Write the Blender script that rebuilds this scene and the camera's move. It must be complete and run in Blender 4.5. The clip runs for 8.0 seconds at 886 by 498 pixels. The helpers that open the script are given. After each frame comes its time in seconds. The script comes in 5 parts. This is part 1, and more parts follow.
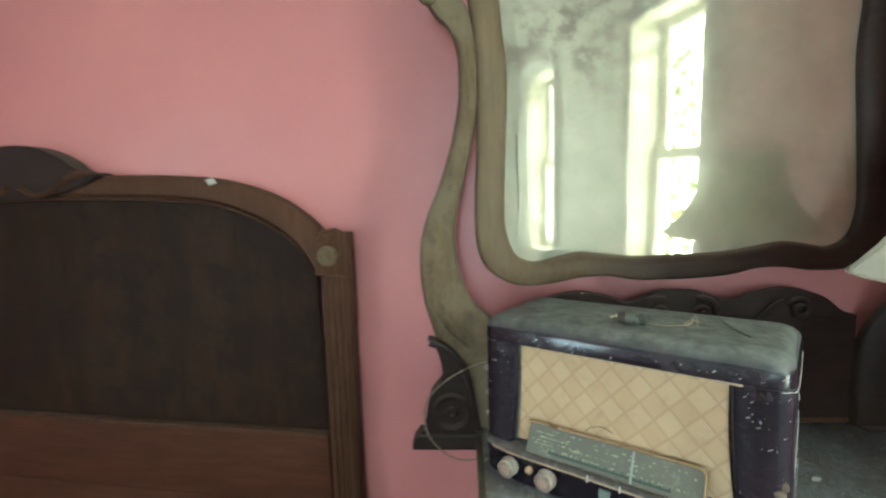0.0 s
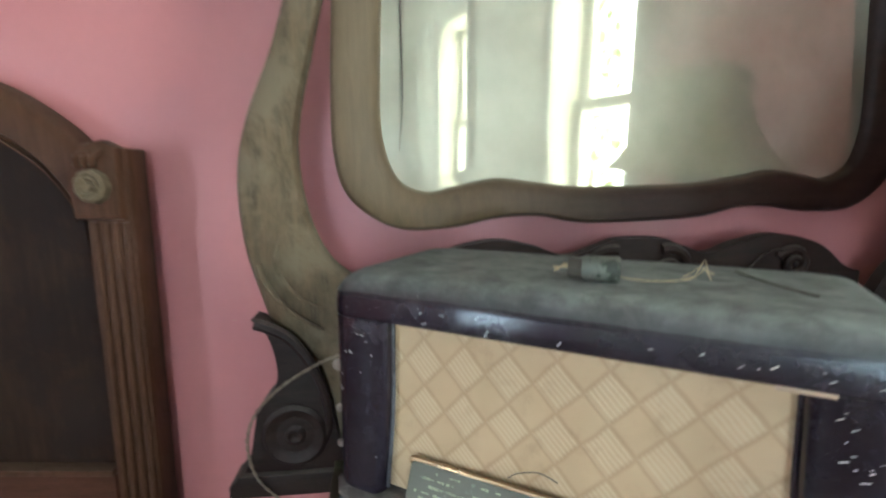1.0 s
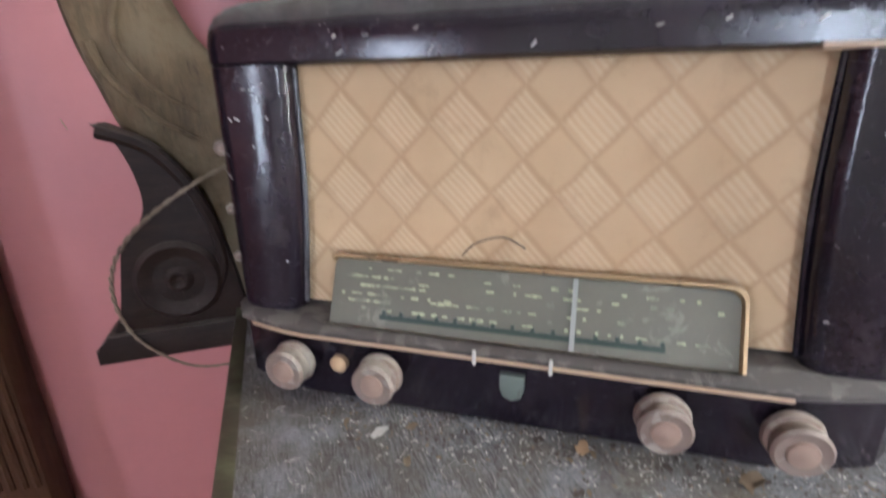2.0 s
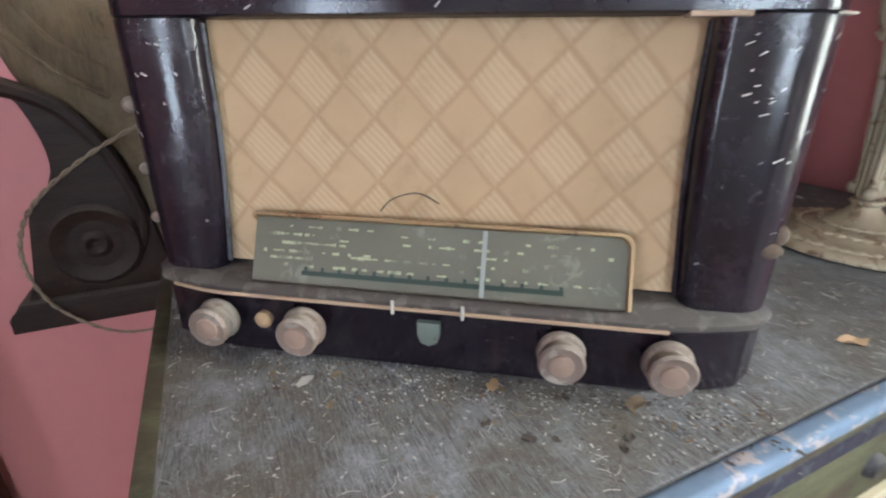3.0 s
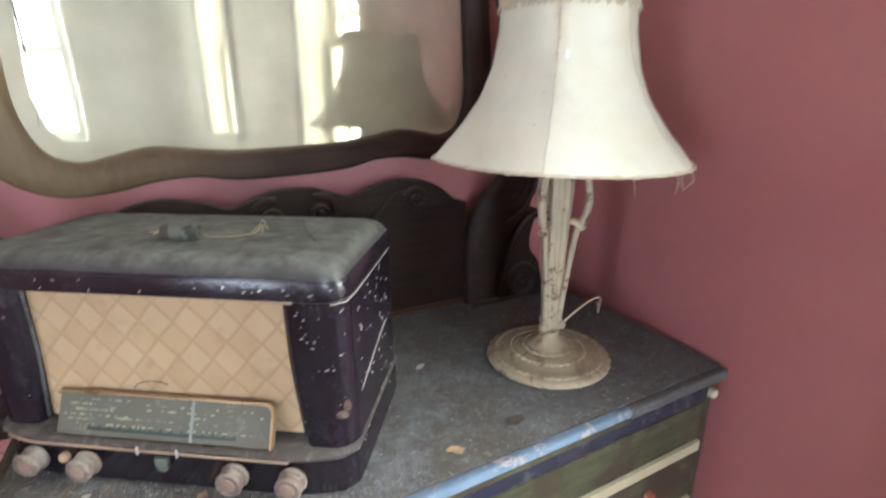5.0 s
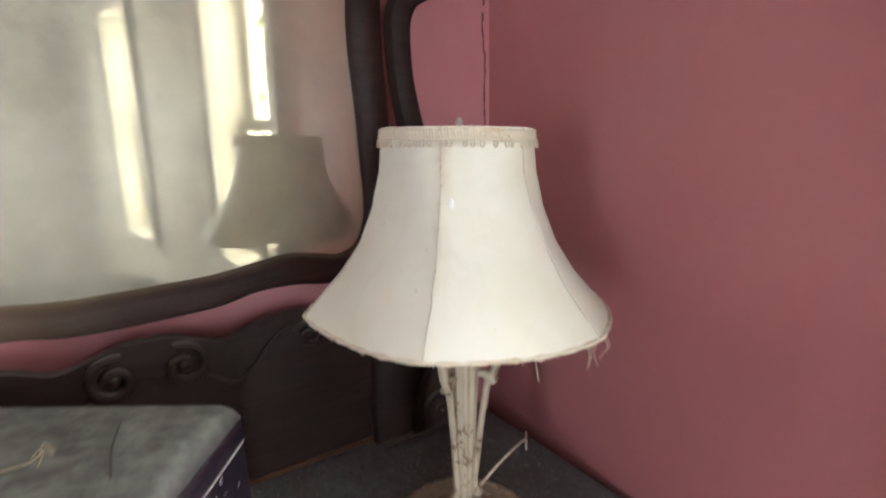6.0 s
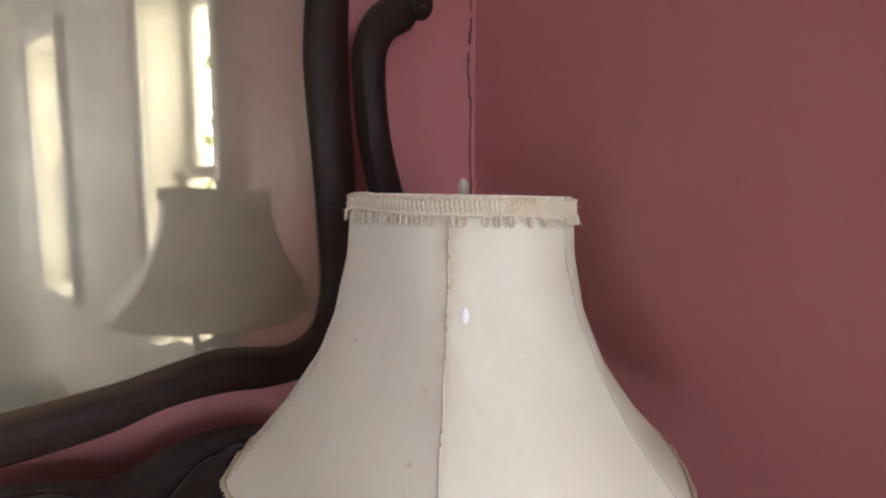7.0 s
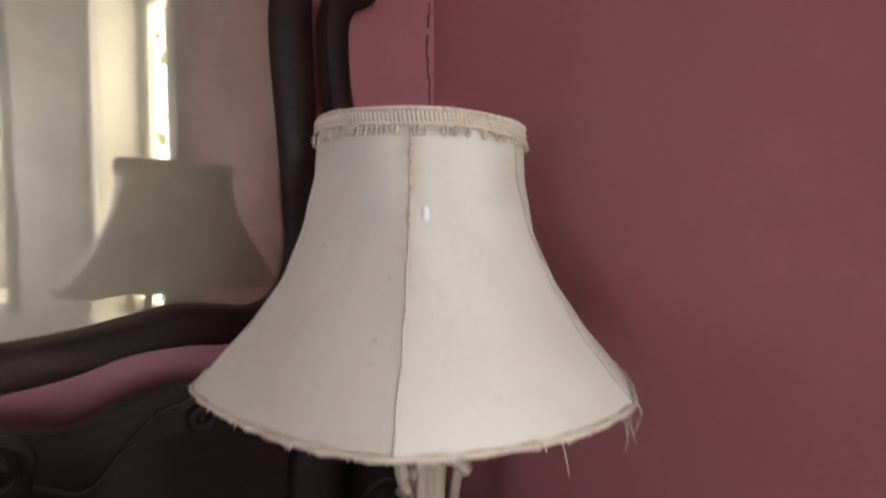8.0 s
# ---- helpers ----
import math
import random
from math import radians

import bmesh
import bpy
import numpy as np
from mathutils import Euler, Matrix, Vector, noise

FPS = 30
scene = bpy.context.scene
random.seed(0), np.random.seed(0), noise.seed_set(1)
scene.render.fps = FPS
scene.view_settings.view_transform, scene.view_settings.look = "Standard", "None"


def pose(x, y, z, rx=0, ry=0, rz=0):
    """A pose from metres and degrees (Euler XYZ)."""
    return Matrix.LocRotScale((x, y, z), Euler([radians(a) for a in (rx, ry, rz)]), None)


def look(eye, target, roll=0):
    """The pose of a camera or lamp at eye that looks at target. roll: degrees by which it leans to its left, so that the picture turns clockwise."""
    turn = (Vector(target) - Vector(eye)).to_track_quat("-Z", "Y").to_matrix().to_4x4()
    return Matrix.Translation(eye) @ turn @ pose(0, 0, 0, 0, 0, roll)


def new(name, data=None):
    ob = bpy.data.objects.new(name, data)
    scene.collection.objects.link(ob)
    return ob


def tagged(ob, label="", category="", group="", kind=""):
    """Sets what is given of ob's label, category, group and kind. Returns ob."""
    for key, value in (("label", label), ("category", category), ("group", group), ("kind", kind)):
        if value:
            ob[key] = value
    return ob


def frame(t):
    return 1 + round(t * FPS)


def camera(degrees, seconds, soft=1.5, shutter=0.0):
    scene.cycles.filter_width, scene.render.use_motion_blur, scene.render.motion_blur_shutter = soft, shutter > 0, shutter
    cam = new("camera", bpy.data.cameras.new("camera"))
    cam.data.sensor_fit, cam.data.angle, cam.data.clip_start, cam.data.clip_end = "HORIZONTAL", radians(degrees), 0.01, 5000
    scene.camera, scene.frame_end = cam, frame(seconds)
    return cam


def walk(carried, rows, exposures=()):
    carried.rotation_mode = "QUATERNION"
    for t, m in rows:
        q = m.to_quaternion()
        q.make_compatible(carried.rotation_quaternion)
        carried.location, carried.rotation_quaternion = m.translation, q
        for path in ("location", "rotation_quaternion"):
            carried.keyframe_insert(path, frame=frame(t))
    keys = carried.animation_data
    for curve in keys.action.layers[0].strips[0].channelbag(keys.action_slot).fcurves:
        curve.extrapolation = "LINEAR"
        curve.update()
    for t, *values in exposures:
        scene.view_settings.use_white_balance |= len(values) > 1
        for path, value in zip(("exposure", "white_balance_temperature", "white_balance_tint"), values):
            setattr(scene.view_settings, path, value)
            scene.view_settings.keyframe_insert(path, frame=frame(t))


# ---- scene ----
cam = camera(85.0, 8.0, soft=2.1, shutter=0.5)
PATH = [
    (0, (0.045, 0.078, 1.307), (-0.251, 2.045, 1.099), -1.9),
    (0.5, (0.049, 0.293, 1.238), (-0.04, 2.282, 1.049), -0.7),
    (1, (0.088, 0.468, 1.185), (0.137, 2.446, 0.889), -0.5),
    (1.5, (0.086, 0.53, 1.08), (0.321, 2.479, 0.702), -0.6),
    (2, (0.067, 0.551, 1.032), (0.497, 2.397, 0.393), -1.1),
    (2.2, (0.072, 0.553, 1.018), (0.525, 2.378, 0.34), -1.0),
    (3.3, (0.086, 0.507, 1.049), (0.757, 2.222, 0.27), 0.4),
    (3.5, (0.09, 0.492, 1.088), (0.777, 2.202, 0.311), 0.4),
    (4, (0.114, 0.421, 1.138), (0.814, 2.144, 0.402), 0.2),
    (4.5, (0.198, 0.311, 1.187), (0.893, 2.052, 0.491), -0.1),
    (5, (0.309, 0.246, 1.258), (1.034, 2.007, 0.649), -0.5),
    (5.1, (0.316, 0.236, 1.259), (1.079, 1.999, 0.703), -0.5),
    (5.2, (0.347, 0.234, 1.27), (1.132, 2.0, 0.753), -0.4),
    (6.3, (0.472, 0.434, 1.377), (1.467, 2.133, 1.025), -0.6),
    (6.5, (0.492, 0.49, 1.378), (1.522, 2.177, 1.078), 0.1),
    (7, (0.522, 0.543, 1.388), (1.628, 2.196, 1.176), -0.1),
    (7.5, (0.521, 0.551, 1.369), (1.709, 2.151, 1.202), -0.2),
    (8, (0.497, 0.511, 1.305), (1.744, 2.07, 1.171), 0.1),
]
walk(cam, [(r[0], look(*r[1:])) for r in PATH], [(0, 0.0, 5400, -13), (1.0, -0.03, 5250, -3), (2.0, 0.0, 5600, 15), (3.3, -0.05, 5600, 9), (5.2, 0.03, 5600, 9), (6.3, -0.30, 5850, 16), (8, -0.72, 5900, 22)])

# ---- light ----
world = bpy.data.worlds.new("world")
scene.world = world
world.use_nodes = True
wn = world.node_tree.nodes
sky = wn.new("ShaderNodeTexSky")
sky.sky_type = "NISHITA"
sky.sun_disc = False
sky.sun_elevation = radians(48)
sky.sun_rotation = radians(200)
world.node_tree.links.new(sky.outputs[0], wn["Background"].inputs[0])
wn["Background"].inputs[1].default_value = 0.12

CORNER = Vector((1.067, 1.253, 0))
ROOM = Matrix.Translation(CORNER) @ Matrix.Rotation(radians(-1.5), 4, "Z")
ROOM_W, ROOM_D, ROOM_H = 3.9, 3.85, 2.75
SILL, HEAD = 0.79, 2.05
EAST_WINS = ((-1.40, -0.90), (-2.87, -2.38))   # along y of the room
SOUTH_WIN = (-1.10, -0.65)                      # along x of the room
# unseen window, added for the light that throws the lampshade's shadow east
WEST_WIN = (-3.30, -2.50, 0.30, 1.85)


def window_lamp(place, turn, w, h, watts, colour):
    data = bpy.data.lights.new("sky_light", "AREA")
    data.shape, data.size, data.size_y, data.energy, data.color = "RECTANGLE", w, h, watts, colour
    ob = new("sky_light", data)
    ob.matrix_world = ROOM @ Matrix.Translation(place) @ Euler([radians(a) for a in turn]).to_matrix().to_4x4()
    return ob


window_lamp((0.46, -2.1, 1.5), (0, 90, 0), 2.0, 3.2, 420, (1.0, 0.945, 0.82))
a, b = SOUTH_WIN
window_lamp(((a + b) / 2, -ROOM_D - 0.19, (SILL + HEAD) / 2), (90, 0, 0), b - a, HEAD - SILL, 54, (0.90, 0.95, 1.0))
W0, W1, WZ0, WZ1 = WEST_WIN
window_lamp((-ROOM_W - 0.15, (W0 + W1) / 2, (WZ0 + WZ1) / 2), (0, -90, 0), WZ1 - WZ0, W1 - W0, 60, (0.90, 0.94, 1.0))


# ---- materials ----
def nodes(name):
    m = bpy.data.materials.new(name)
    m.use_nodes = True
    t = m.node_tree
    return m, t, t.nodes["Principled BSDF"]


def add(t, kind, **inputs):
    n = t.nodes.new(kind)
    for k, v in inputs.items():
        n.inputs[k.replace("_", " ")].default_value = v
    return n


def ramp(t, src, stops):
    r = t.nodes.new("ShaderNodeValToRGB")
    while len(r.color_ramp.elements) < len(stops):
        r.color_ramp.elements.new(0.5)
    for e, (p, c) in zip(r.color_ramp.elements, stops):
        e.position, e.color = p, (*c, 1) if len(c) == 3 else c
    t.links.new(src, r.inputs[0])
    return r.outputs[0]


def grey(v):
    return (v, v, v)


def mix(t, fac, a, b, mode="MIX"):
    n = t.nodes.new("ShaderNodeMix")
    n.data_type, n.blend_type = "RGBA", mode
    for s, v in ((n.inputs[0], fac), (n.inputs[6], a), (n.inputs[7], b)):
        if hasattr(v, "is_linked"):
            t.links.new(v, s)
        else:
            s.default_value = (*v, 1) if isinstance(v, tuple) and len(v) == 3 else v
    return n.outputs[2]


def coords(t, scale=(1, 1, 1), turn=(0, 0, 0)):
    c = t.nodes.new("ShaderNodeTexCoord")
    mp = t.nodes.new("ShaderNodeMapping")
    mp.inputs["Scale"].default_value = scale
    mp.inputs["Rotation"].default_value = turn
    t.links.new(c.outputs["Object"], mp.inputs[0])
    return mp.outputs[0]


def noise_at(t, vec, scale, detail=4.0, rough=0.55, dist=0.0):
    n = add(t, "ShaderNodeTexNoise", Scale=scale, Detail=detail, Roughness=rough, Distortion=dist)
    t.links.new(vec, n.inputs["Vector"])
    return n.outputs["Fac"]


def bump(t, bsdf, height, strength, distance=0.002):
    b = add(t, "ShaderNodeBump", Strength=strength, Distance=distance)
    t.links.new(height, b.inputs["Height"])
    if bsdf.inputs["Normal"].is_linked:
        t.links.new(bsdf.inputs["Normal"].links[0].from_socket, b.inputs["Normal"])
    t.links.new(b.outputs[0], bsdf.inputs["Normal"])


def dusted(t, colour, vec, dust, amount, low=0.35, high=0.9):
    """Dust settles on faces that look up, in patches."""
    g = t.nodes.new("ShaderNodeNewGeometry")
    s = t.nodes.new("ShaderNodeSeparateXYZ")
    t.links.new(g.outputs["Normal"], s.inputs[0])
    up = ramp(t, s.outputs["Z"], [(low, grey(0)), (high, grey(amount))])
    patch = ramp(t, noise_at(t, vec, 22, 6, 0.65), [(0.3, grey(0.55)), (0.65, grey(1))])
    return mix(t, mix(t, 1.0, up, patch, "MULTIPLY"), colour, dust)


def flecked(t, colour, vec, scale, reach, paint, share=0.5):
    """Small dots of spilt paint and grit, sparse and uneven."""
    v = add(t, "ShaderNodeTexVoronoi", Scale=scale)
    v.inputs["Randomness"].default_value = 1
    warp = mix(t, 0.12, vec, add_noise_colour(t, vec, scale * 1.3), "ADD")
    t.links.new(warp, v.inputs["Vector"])
    dots = ramp(t, v.outputs["Distance"], [(reach * 0.6, grey(1)), (reach, grey(0))])
    some = ramp(t, noise_at(t, vec, scale * 0.16, 3), [(share, grey(0)), (share + 0.3, grey(1))])
    return mix(t, mix(t, 1.0, dots, some, "MULTIPLY"), colour, paint)


def add_noise_colour(t, vec, scale):
    n = add(t, "ShaderNodeTexNoise", Scale=scale, Detail=2.0)
    t.links.new(vec, n.inputs["Vector"])
    return n.outputs["Color"]


def plaster(name, a, b, rough=0.75):
    m, t, p = nodes(name)
    v = coords(t)
    c = mix(t, ramp(t, noise_at(t, v, 1.7, 3), [(0.3, grey(0)), (0.7, grey(1))]), a, b)
    c = mix(t, ramp(t, noise_at(t, v, 60, 5, 0.7), [(0.35, grey(0.0)), (0.8, grey(0.10))]), c, tuple(x * 0.6 for x in a))
    t.links.new(c, p.inputs["Base Color"])
    t.links.new(ramp(t, noise_at(t, v, 9, 4), [(0.3, grey(rough - 0.12)), (0.7, grey(rough + 0.08))]), p.inputs["Roughness"])
    bump(t, p, noise_at(t, v, 5, 5, 0.6), 0.25, 0.008)
    bump(t, p, noise_at(t, v, 260, 3, 0.6), 0.12, 0.0008)
    return m


def timber(name, dark, light, axis="X", rough=0.45, dust=None, amount=0.0, low=0.35, high=0.9, flecks=None, scale=1.0, worn=None, lit_end=None, spec=0.2):
    m, t, p = nodes(name)
    s = {"X": (1.2, 14, 14), "Y": (14, 1.2, 14), "Z": (14, 14, 1.2)}[axis]
    g = coords(t, tuple(k * scale for k in s))
    v = coords(t)
    grain = noise_at(t, g, 6, 8, 0.65, 0.6)
    c = mix(t, ramp(t, grain, [(0.32, grey(0)), (0.68, grey(1))]), dark, light)
    c = mix(t, ramp(t, noise_at(t, v, 4, 4), [(0.35, grey(0.0)), (0.7, grey(0.45))]), c, tuple(x * 0.55 for x in dark))
    fine = noise_at(t, coords(t, tuple(k * 4 * scale for k in s)), 22, 4, 0.7)
    c = mix(t, ramp(t, fine, [(0.4, grey(0)), (0.75, grey(0.35))]), c, tuple(min(1, x * 1.7) for x in light))
    if worn:
        c = mix(t, ramp(t, noise_at(t, v, 9, 7, 0.7, 0.4), [(0.46, grey(0)), (0.56, grey(0.85))]), c, worn)
    if lit_end:
        # the left end is paler: light falling on it is put into the colour
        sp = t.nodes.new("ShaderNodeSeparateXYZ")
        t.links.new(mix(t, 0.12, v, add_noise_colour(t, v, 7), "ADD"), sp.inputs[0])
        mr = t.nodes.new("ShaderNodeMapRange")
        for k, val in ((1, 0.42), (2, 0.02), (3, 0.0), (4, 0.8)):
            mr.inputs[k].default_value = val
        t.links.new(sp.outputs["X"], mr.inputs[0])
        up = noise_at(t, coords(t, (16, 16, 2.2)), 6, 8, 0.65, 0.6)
        c = mix(t, mr.outputs[0], c, mix(t, ramp(t, up, [(0.35, grey(0)), (0.65, grey(1))]), tuple(x * 0.78 for x in lit_end), lit_end))
    if flecks:
        c = flecked(t, c, v, 90, 0.16, flecks, 0.5)
    if dust:
        c = dusted(t, c, v, dust, amount, low, high)
    t.links.new(c, p.inputs["Base Color"])
    t.links.new(ramp(t, noise_at(t, v, 16, 5), [(0.25, grey(max(0.05, rough - 0.07))), (0.75, grey(min(1, rough + 0.08)))]), p.inputs["Roughness"])
    p.inputs["Specular IOR Level"].default_value = spec
    bump(t, p, grain, 0.14 if lit_end else 0.2, 0.0015)
    bump(t, p, fine, 0.15, 0.0006)
    return m


def painted(name, base, rough=0.5, wear=None, wear_at=0.6, dust=None, amount=0.0, metal=0.0, grime=0.4, scale=1.0):
    m, t, p = nodes(name)
    v = coords(t, (scale, scale, scale))
    c = mix(t, ramp(t, noise_at(t, v, 14, 5), [(0.3, grey(0)), (0.75, grey(grime))]), base, tuple(x * 0.55 for x in base))
    if wear:
        c = mix(t, ramp(t, noise_at(t, v, 38, 7, 0.7, 0.5), [(wear_at, grey(0)), (wear_at + 0.05, grey(1))]), c, wear)
    c = mix(t, ramp(t, noise_at(t, v, 300, 3, 0.6), [(0.4, grey(0)), (0.8, grey(0.22))]), c, tuple(x * 0.7 for x in base))
    if dust:
        c = dusted(t, c, v, dust, amount)
    t.links.new(c, p.inputs["Base Color"])
    p.inputs["Metallic"].default_value = metal
    t.links.new(ramp(t, noise_at(t, v, 25, 4), [(0.3, grey(max(0.05, rough - 0.1))), (0.7, grey(min(1, rough + 0.15)))]), p.inputs["Roughness"])
    bump(t, p, noise_at(t, v, 120, 4, 0.6), 0.15, 0.0006)
    return m


def bakelite():
    m, t, p = nodes("bakelite")
    v = coords(t)
    c = mix(t, ramp(t, noise_at(t, v, 8, 4), [(0.3, grey(0)), (0.7, grey(1))]), (0.0095, 0.0064, 0.0118), (0.018, 0.0118, 0.0185))
    c = mix(t, ramp(t, noise_at(t, v, 40, 7, 0.75), [(0.52, grey(0)), (0.75, grey(0.28))]), c, (0.10, 0.085, 0.085))
    c = flecked(t, c, coords(t, (0.75, 0.9, 1.9)), 58, 0.12, (0.70, 0.68, 0.65), 0.50)
    c = flecked(t, c, v, 160, 0.15, (0.62, 0.59, 0.57), 0.46)
    dust = mix(t, ramp(t, noise_at(t, v, 34, 7, 0.72, 0.3), [(0.36, grey(0)), (0.64, grey(1))]), (0.092, 0.095, 0.080), (0.20, 0.205, 0.182))
    c = dusted(t, c, coords(t, (1, 1.6, 2.2)), dust, 0.95, 0.22, 0.90)
    t.links.new(c, p.inputs["Base Color"])
    g = t.nodes.new("ShaderNodeNewGeometry")
    s = t.nodes.new("ShaderNodeSeparateXYZ")
    t.links.new(g.outputs["Normal"], s.inputs[0])
    r = mix(t, ramp(t, s.outputs["Z"], [(0.3, grey(0)), (0.8, grey(1))]), ramp(t, noise_at(t, v, 20, 5), [(0.3, grey(0.12)), (0.75, grey(0.26))]), grey(0.85))
    t.links.new(r, p.inputs["Roughness"])
    bump(t, p, noise_at(t, v, 90, 5, 0.65), 0.08, 0.0008)
    return m


def grille_cloth():
    """Woven cloth: a lattice of diamonds, ribbed one way in every second row."""
    m, t, p = nodes("grille_cloth")

    def math_node(op, a, b=0.0, c=0.0):
        n = t.nodes.new("ShaderNodeMath")
        n.operation = op
        for s, v in zip(n.inputs, (a, b, c)):
            if hasattr(v, "is_linked"):
                t.links.new(v, s)
            else:
                s.default_value = v
        return n.outputs[0]

    v = coords(t)
    wob = add_noise_colour(t, v, 30)
    sep = t.nodes.new("ShaderNodeSeparateXYZ")
    t.links.new(mix(t, 0.004, v, wob, "ADD"), sep.inputs[0])
    x, z = sep.outputs["X"], sep.outputs["Z"]
    u = math_node("DIVIDE", math_node("ADD", x, math_node("MULTIPLY", z, 0.92)), 0.0430)
    w = math_node("DIVIDE", math_node("SUBTRACT", x, math_node("MULTIPLY", z, 0.92)), 0.0430)
    fu, fw = math_node("FRACT", u), math_node("FRACT", w)

    def line(f):
        d = math_node("ABSOLUTE", math_node("SUBTRACT", f, 0.5))
        return ramp(t, d, [(0.40, grey(0)), (0.49, grey(1))])

    lattice = math_node("MAXIMUM", line(fu), line(fw))
    parity = math_node("MODULO", math_node("ADD", math_node("ADD", math_node("FLOOR", u), math_node("FLOOR", w)), 200), 2)
    ribs = math_node("SINE", math_node("MULTIPLY", u, 44))
    ribbed = math_node("MULTIPLY", math_node("MULTIPLY_ADD", ribs, 0.5, 0.5), math_node("GREATER_THAN", parity, 0.5))
    weave = add(t, "ShaderNodeTexWave", Scale=420, Distortion=1.0)
    t.links.new(v, weave.inputs["Vector"])
    c = mix(t, ramp(t, noise_at(t, v, 12, 5), [(0.3, grey(0)), (0.7, grey(1))]), (0.44, 0.305, 0.172), (0.51, 0.365, 0.215))
    c = mix(t, math_node("MULTIPLY", ribbed, 0.30), c, (0.62, 0.50, 0.34))
    c = mix(t, math_node("MULTIPLY", lattice, 0.42), c, (0.30, 0.18, 0.085))
    c = mix(t, ramp(t, noise_at(t, v, 28, 7, 0.7), [(0.55, grey(0)), (0.8, grey(0.5))]), c, (0.24, 0.15, 0.075))
    t.links.new(c, p.inputs["Base Color"])
    p.inputs["Roughness"].default_value = 0.85
    h = math_node("ADD", math_node("MULTIPLY", ribbed, 0.6), math_node("SUBTRACT", 1.0, lattice))
    bump(t, p, h, 0.20, 0.0010)
    bump(t, p, weave.outputs["Fac"], 0.2, 0.0004)
    return m


def silk():
    m, t, p = nodes("shade_silk")
    v = coords(t)
    c = mix(t, ramp(t, noise_at(t, v, 9, 5), [(0.35, grey(0)), (0.7, grey(1))]), (0.785, 0.77, 0.665), (0.735, 0.695, 0.54))
    c = mix(t, ramp(t, noise_at(t, v, 45, 6, 0.7), [(0.66, grey(0)), (0.74, grey(0.5))]), c, (0.42, 0.31, 0.18))
    c = mix(t, ramp(t, noise_at(t, coords(t, (1, 1, 0.7)), 17, 7, 0.65, 0.8), [(0.50, grey(0)), (0.78, grey(0.35))]), c, (0.60, 0.555, 0.43))
    # rust has bled from the wire along one seam
    sp = t.nodes.new("ShaderNodeSeparateXYZ")
    t.links.new(mix(t, 0.016, v, add_noise_colour(t, v, 30), "ADD"), sp.inputs[0])
    at = t.nodes.new("ShaderNodeMath")
    at.operation = "ARCTAN2"
    t.links.new(sp.outputs["Y"], at.inputs[0])
    t.links.new(sp.outputs["X"], at.inputs[1])
    off = t.nodes.new("ShaderNodeMath")
    off.operation = "SUBTRACT"
    off.inputs[1].default_value = radians(-131.5)
    t.links.new(at.outputs[0], off.inputs[0])
    ab = t.nodes.new("ShaderNodeMath")
    ab.operation = "ABSOLUTE"
    t.links.new(off.outputs[0], ab.inputs[0])
    near = ramp(t, ab.outputs[0], [(0.0, grey(0.95)), (0.03, grey(0.5)), (0.15, grey(0))])
    high = t.nodes.new("ShaderNodeMapRange")
    for k, val in ((1, 0.42), (2, 0.56), (3, 0.10), (4, 1.0)):
        high.inputs[k].default_value = val
    t.links.new(sp.outputs["Z"], high.inputs[0])
    rust = mix(t, 1.0, mix(t, 1.0, near, high.outputs[0], "MULTIPLY"), ramp(t, noise_at(t, v, 40, 5, 0.7), [(0.35, grey(0.25)), (0.7, grey(1))]), "MULTIPLY")
    c = mix(t, rust, c, (0.43, 0.29, 0.14))
    t.links.new(c, p.inputs["Base Color"])
    p.inputs["Roughness"].default_value = 0.5
    p.inputs["Sheen Weight"].default_value = 0.15
    bump(t, p, noise_at(t, coords(t, (1, 1, 0.25)), 14, 4), 0.2, 0.003)
    bump(t, p, noise_at(t, coords(t, (6, 6, 1)), 160, 3), 0.12, 0.0005)
    tr = t.nodes.new("ShaderNodeBsdfTranslucent")
    t.links.new(c, tr.inputs["Color"])
    ms = t.nodes.new("ShaderNodeMixShader")
    ms.inputs[0].default_value = 0.14
    t.links.new(p.outputs[0], ms.inputs[1])
    t.links.new(tr.outputs[0], ms.inputs[2])
    t.links.new(ms.outputs[0], t.nodes["Material Output"].inputs[0])
    return m


def leaf():
    m, t, p = nodes("ivy_leaf")
    v = coords(t)
    c = mix(t, ramp(t, noise_at(t, v, 18, 4), [(0.35, grey(0)), (0.65, grey(1))]), (0.10, 0.16, 0.04), (0.22, 0.24, 0.07))
    t.links.new(c, p.inputs["Base Color"])
    p.inputs["Roughness"].default_value = 0.5
    tr = t.nodes.new("ShaderNodeBsdfTranslucent")
    t.links.new(c, tr.inputs["Color"])
    ms = t.nodes.new("ShaderNodeMixShader")
    ms.inputs[0].default_value = 0.6
    t.links.new(p.outputs[0], ms.inputs[1])
    t.links.new(tr.outputs[0], ms.inputs[2])
    t.links.new(ms.outputs[0], t.nodes["Material Output"].inputs[0])
    return m


